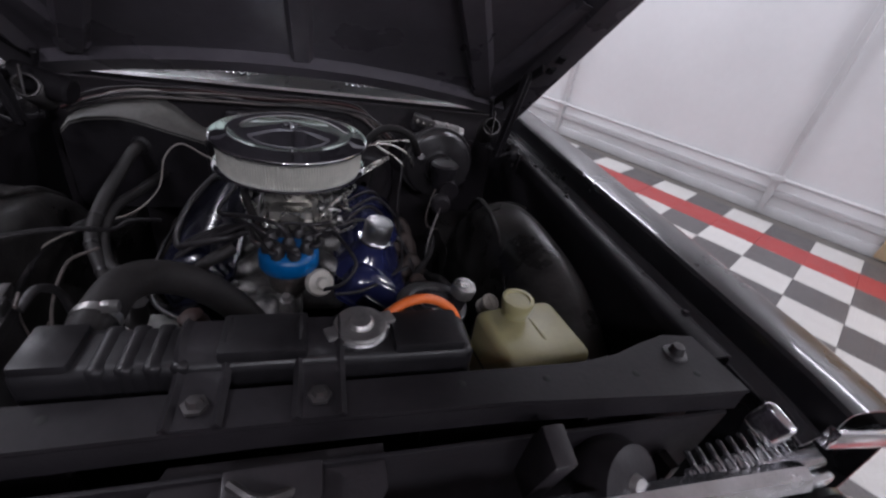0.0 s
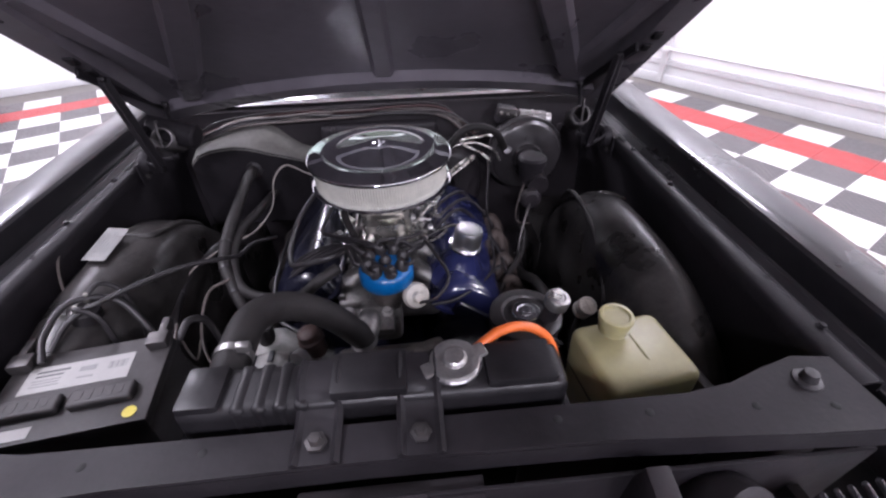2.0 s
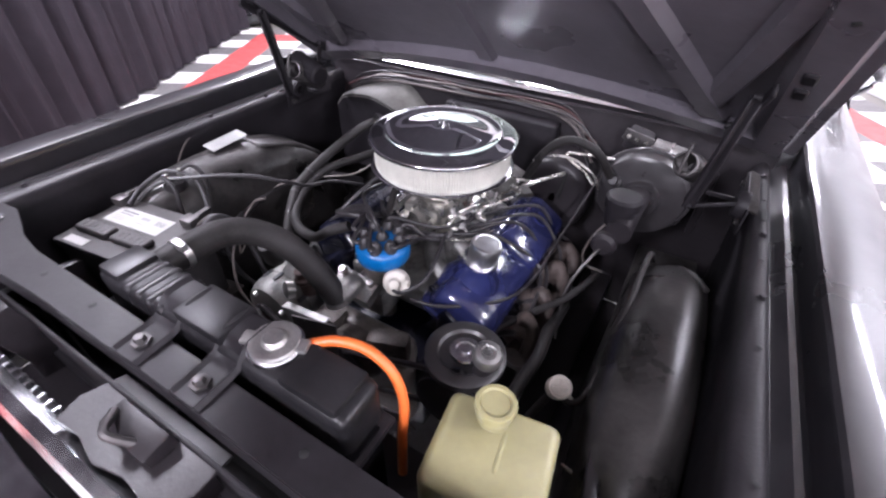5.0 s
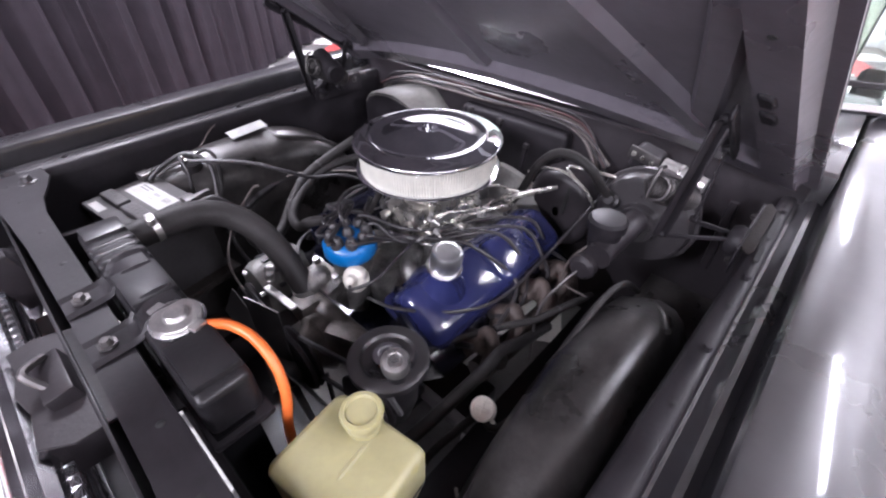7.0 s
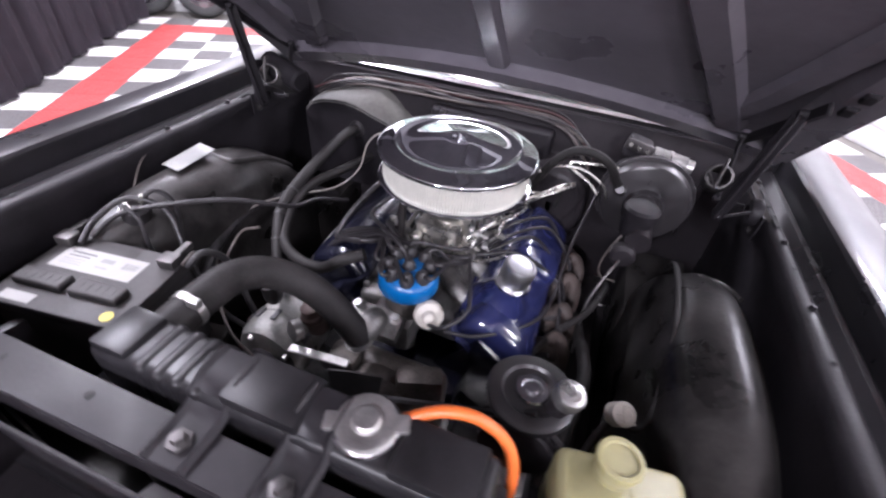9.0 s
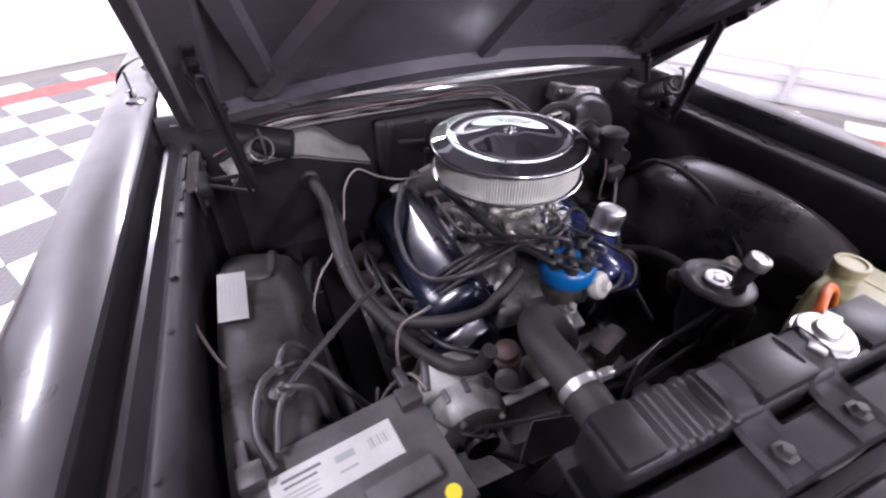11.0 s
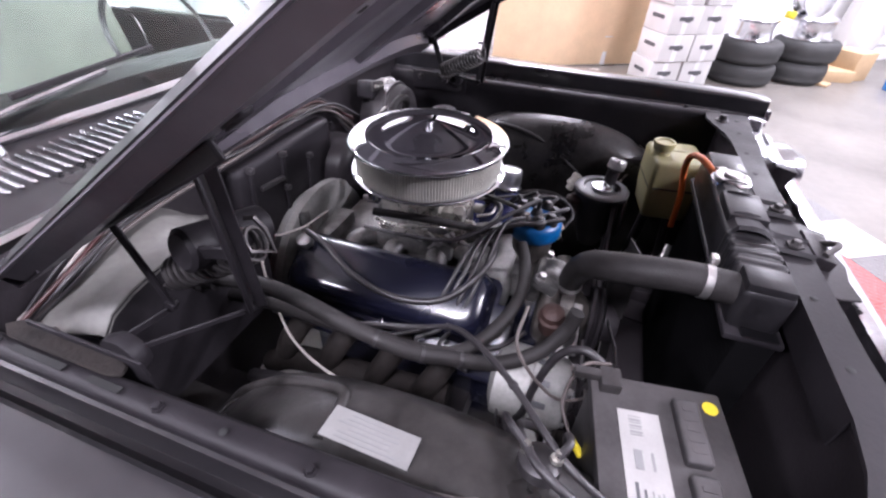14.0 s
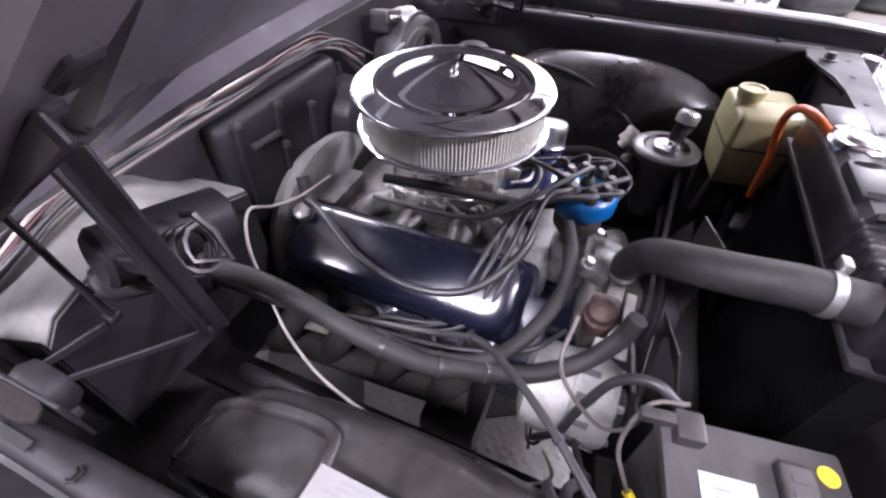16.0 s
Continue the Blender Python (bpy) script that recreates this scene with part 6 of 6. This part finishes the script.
# ---- loose things in the room ----
def spare_wheel(u, v, lean=6.0):
    w = thing("spare_wheel", "black tyre on a chrome wire-look wheel, leaning on wall", "wheel", room(u, v, 0), group="wheels by the wall")
    m = Matrix.Translation(room(u, v, 0.315)) @ pose(0, 0, 0, 0, 0, ROOMZ) @ pose(0, 0, 0, 0, 90 - lean, 0)
    part("tyre", lathe([(0.205, -0.085), (0.26, -0.10), (0.30, -0.09), (0.318, -0.06), (0.318, 0.06), (0.30, 0.09), (0.26, 0.10), (0.205, 0.085), (0.20, 0.0), (0.205, -0.085)], m, 48, caps=False), TYRE, w, smooth=50)
    rim = part("rim", lathe([(0.206, 0.085), (0.195, 0.075), (0.19, 0.05), (0.185, 0.03), (0.06, 0.045), (0.03, 0.07), (0, 0.075)], m, 40), CHROMEW, w, "chrome wheel trim")
    for i in range(10):
        a = 36 * i
        part("spoke", bar(m @ (pose(0, 0, 0, 0, 0, a) @ Vector((0.03, 0, 0.075))), m @ (pose(0, 0, 0, 0, 0, a) @ Vector((0.19, 0, 0.055))), 0.012, 0.008), CHROME, rim)


spare_wheel(-5.62, -2.72)
spare_wheel(-5.60, -2.05)

solo("plywood_board", in_room(box(1.85, 0.02, 1.9, at(2.30, 4.10, 0.95, 5), 0.003)), WOOD, "large pale plywood sheet leaning against the wall", "board")
solo("cardboard_tube", in_room(lathe([(0.07, 0), (0.07, 1.9), (0.06, 1.9), (0.06, 0)], at(3.30, 3.98, 0.0, 4), 20, caps=False)), CARD, "tall tan cardboard tube leaning on wall", "tube")


def carton(u, v, z, w=0.33, d=0.42, h=0.255, turn=0.0):
    c = thing("carton", "white printed carton in a stack", "box", room(u, v, z), group="stacked cartons")
    m = at(u, v, z + h / 2, 0, 0, turn)
    part("box", in_room(box(w, d, h - 0.004, m, 0.005)), BOXW, c)
    part("tape", in_room(box(0.05, d + 0.002, h - 0.002, m, 0.0)), TRIMM, c)
    for s in (-1, 1):
        part("print_bar", in_room(box(0.15, 0.002, 0.035, m @ at(0, s * (d / 2 + 0.002), 0.01), 0.0, 1)), INK, c)
        part("print_bar", in_room(box(0.002, 0.2, 0.035, m @ at(s * (w / 2 + 0.002), 0, 0.01), 0.0, 1)), INK, c)
        part("print_bar", in_room(box(0.06, 0.0025, 0.05, m @ at(0.02, s * (d / 2 + 0.003), 0.005), 0.0, 1)), INK, c)
    return c


random.seed(8)
for cu_ in (3.02, 3.37):
    for k in range(6):
        carton(cu_ + random.uniform(-0.015, 0.015), 3.52 + random.uniform(-0.02, 0.02), -0.012 + 0.257 * k, turn=random.uniform(-3, 3))


def loose_tyre(u, v, z):
    t = thing("loose_tyre", "worn black car tyre in a stack", "tyre", room(u, v, z), group="stacked tyres")
    part("tread", in_room(lathe([(0.20, 0.0), (0.28, -0.0), (0.315, 0.03), (0.325, 0.06), (0.318, 0.075), (0.325, 0.09), (0.325, 0.15), (0.315, 0.19), (0.28, 0.215), (0.20, 0.215), (0.19, 0.18), (0.19, 0.03), (0.20, 0.0)], at(u, v, z), 40, caps=False)), TYRE, t, smooth=50)


for tu in (4.05, 4.76):
    for k in range(2):
        loose_tyre(tu + random.uniform(-0.02, 0.02), 3.5, -0.012 + 0.217 * k)
# wrapped wheels on the tyre stacks
for tu, r in ((4.03, 0.2), (4.74, 0.22)):
    w = thing("bagged_wheel", "chrome wheel wrapped in clear plastic on tyres", "wheel", room(tu, 3.5, 0.42), group="wrapped wheels")
    part("rim", in_room(lathe([(r, 0.0), (r + 0.015, 0.01), (r - 0.01, 0.03), (r - 0.02, 0.1), (r - 0.01, 0.17), (r + 0.015, 0.19), (r, 0.2), (0.05, 0.17), (0, 0.17)], at(tu, 3.5, 0.422), 30)), CHROMEW, w)
w = thing("wheel_rim", "bright alloy wheel standing on the tyres", "wheel", room(4.66, 3.55, 0.62))
part("rim", in_room(lathe([(0.19, -0.08), (0.2, -0.07), (0.18, -0.04), (0.18, 0.05), (0.2, 0.08), (0.06, 0.05), (0, 0.06)], at(4.66, 3.55, 0.81, 80), 30)), CHROMEW, w)
solo("yellow_pouch", in_room(box(0.10, 0.06, 0.07, at(4.25, 3.35, 0.67, 0, 10), 0.02, 3)), YELLOW, "small yellow pouch on the tyres", "pouch")
random.seed(21)
for i, (u_, v_, sx, sy, sz, m_) in enumerate(((5.25, 3.45, 0.35, 0.3, 0.12, CARD), (5.5, 3.5, 0.3, 0.34, 0.30, CARD), (5.3, 3.75, 0.28, 0.3, 0.22, CARD))):
    solo("cardboard_box", in_room(box(sx, sy, sz, at(u_, v_, sz / 2 - 0.012, 0, 0, random.uniform(-25, 25)), 0.01)), m_, "crumpled brown cardboard box on the concrete", "box")
bk = thing("bucket", "small blue plastic bucket on the concrete", "bucket", room(5.62, 3.0, 0))
part("pail", in_room(lathe([(0.0, -0.012), (0.075, -0.012), (0.10, 0.16), (0.105, 0.17), (0.095, 0.165), (0.07, 0.0), (0, 0.0)], at(5.62, 3.0, 0), 24)), BLUEB, bk)
solo("brown_paper", in_room(box(0.2, 0.16, 0.03, at(4.95, 3.25, 0.005, 4, 3, 30), 0.012)), CARD, "crumpled brown paper lying on the floor", "paper")
pl = thing("wrapped_parts", "bundle of parts wrapped in white plastic sheet", "bundle", room(5.9, 3.9, 0))
part("wrap", in_room(lathe([(0.0, 0.0), (0.2, 0.0), (0.24, 0.4), (0.2, 0.9), (0.22, 1.2), (0.1, 1.5), (0, 1.52)], at(5.9, 3.9, -0.012), 14)), BOXW, pl, smooth=60)
part("stand", in_room(rod((5.72, 3.82, -0.012), (5.68, 3.86, 2.0), 0.03, 10)), TRIMM, pl)

# ---- checker floor tiles ----
def tile_mesh(name, material):
    b = bmesh.new()
    w, t = PITCH / 2 - 0.0008, 0.012
    lo = [b.verts.new((x, y, -t)) for x, y in ((-w, -w), (w, -w), (w, w), (-w, w))]
    md_ = [b.verts.new((x, y, -0.002)) for x, y in ((-w, -w), (w, -w), (w, w), (-w, w))]
    k = w - 0.003
    hi = [b.verts.new((x, y, 0.0)) for x, y in ((-k, -k), (k, -k), (k, k), (-k, k))]
    for a, c in ((lo, md_), (md_, hi)):
        for i in range(4):
            j = (i + 1) % 4
            b.faces.new((a[i], a[j], c[j], c[i]))
    b.faces.new(hi)
    # raised coin studs
    for ix in range(6):
        for iy in range(6):
            x, y = (ix - 2.5) * 0.049, (iy - 2.5) * 0.049
            r0, r1 = 0.011, 0.008
            v0 = [b.verts.new((x + r0 * math.cos(q), y + r0 * math.sin(q), 0.0)) for q in (0.3, 1.87, 3.44, 5.01)]
            v1 = [b.verts.new((x + r1 * math.cos(q), y + r1 * math.sin(q), 0.0012)) for q in (0.3, 1.87, 3.44, 5.01)]
            for i in range(4):
                j = (i + 1) % 4
                b.faces.new((v0[i], v0[j], v1[j], v1[i]))
            b.faces.new(v1)
    return finish(b, material, name, 30)


TM = {"w": tile_mesh("tile_white", TILEW), "d": tile_mesh("tile_dark", TILED), "r": tile_mesh("tile_red", TILER)}
cells = []
for iu in range(-17, 8):
    for iv in range(-8, 13):
        red = (iu in (-16, 6) and -7 <= iv <= 11) or (iv in (-7, 11) and -16 <= iu <= 6)
        kind_ = "r" if red else ("w" if (iu + iv) % 2 else "d")
        p = room(U0 + (iu + 0.5) * PITCH, V0 + (iv + 0.5) * PITCH, 0)
        cells.append((p, kind_))
hidden = [c for c in cells if abs(c[0].x) < 0.75 and -0.5 < c[0].y < 3.2]
shown = [c for c in cells if c not in hidden]
shown.sort(key=lambda c: (c[0] - Vector((0, 0.8, 0))).length)
near, rest = shown[:290], shown[290:] + hidden
for p, k in near:
    o = new("tile", TM[k])
    o.matrix_world = Matrix.Translation(p) @ pose(0, 0, 0, 0, 0, ROOMZ)
    o.parent = floor
for k in "wdr":
    bmj = bmesh.new()
    tmp = TM[k]
    for p, kk in rest:
        if kk == k:
            base = len(bmj.verts)
            bmj.from_mesh(tmp)
            bmj.verts.ensure_lookup_table()
            bmesh.ops.transform(bmj, matrix=Matrix.Translation(p) @ pose(0, 0, 0, 0, 0, ROOMZ), verts=bmj.verts[base:])
    if len(bmj.verts):
        o = part("tile_field", bmj, tmp.materials[0], floor, "far checker floor tiles", smooth=30)
        o["kind"] = "stuff"
    else:
        bmj.free()
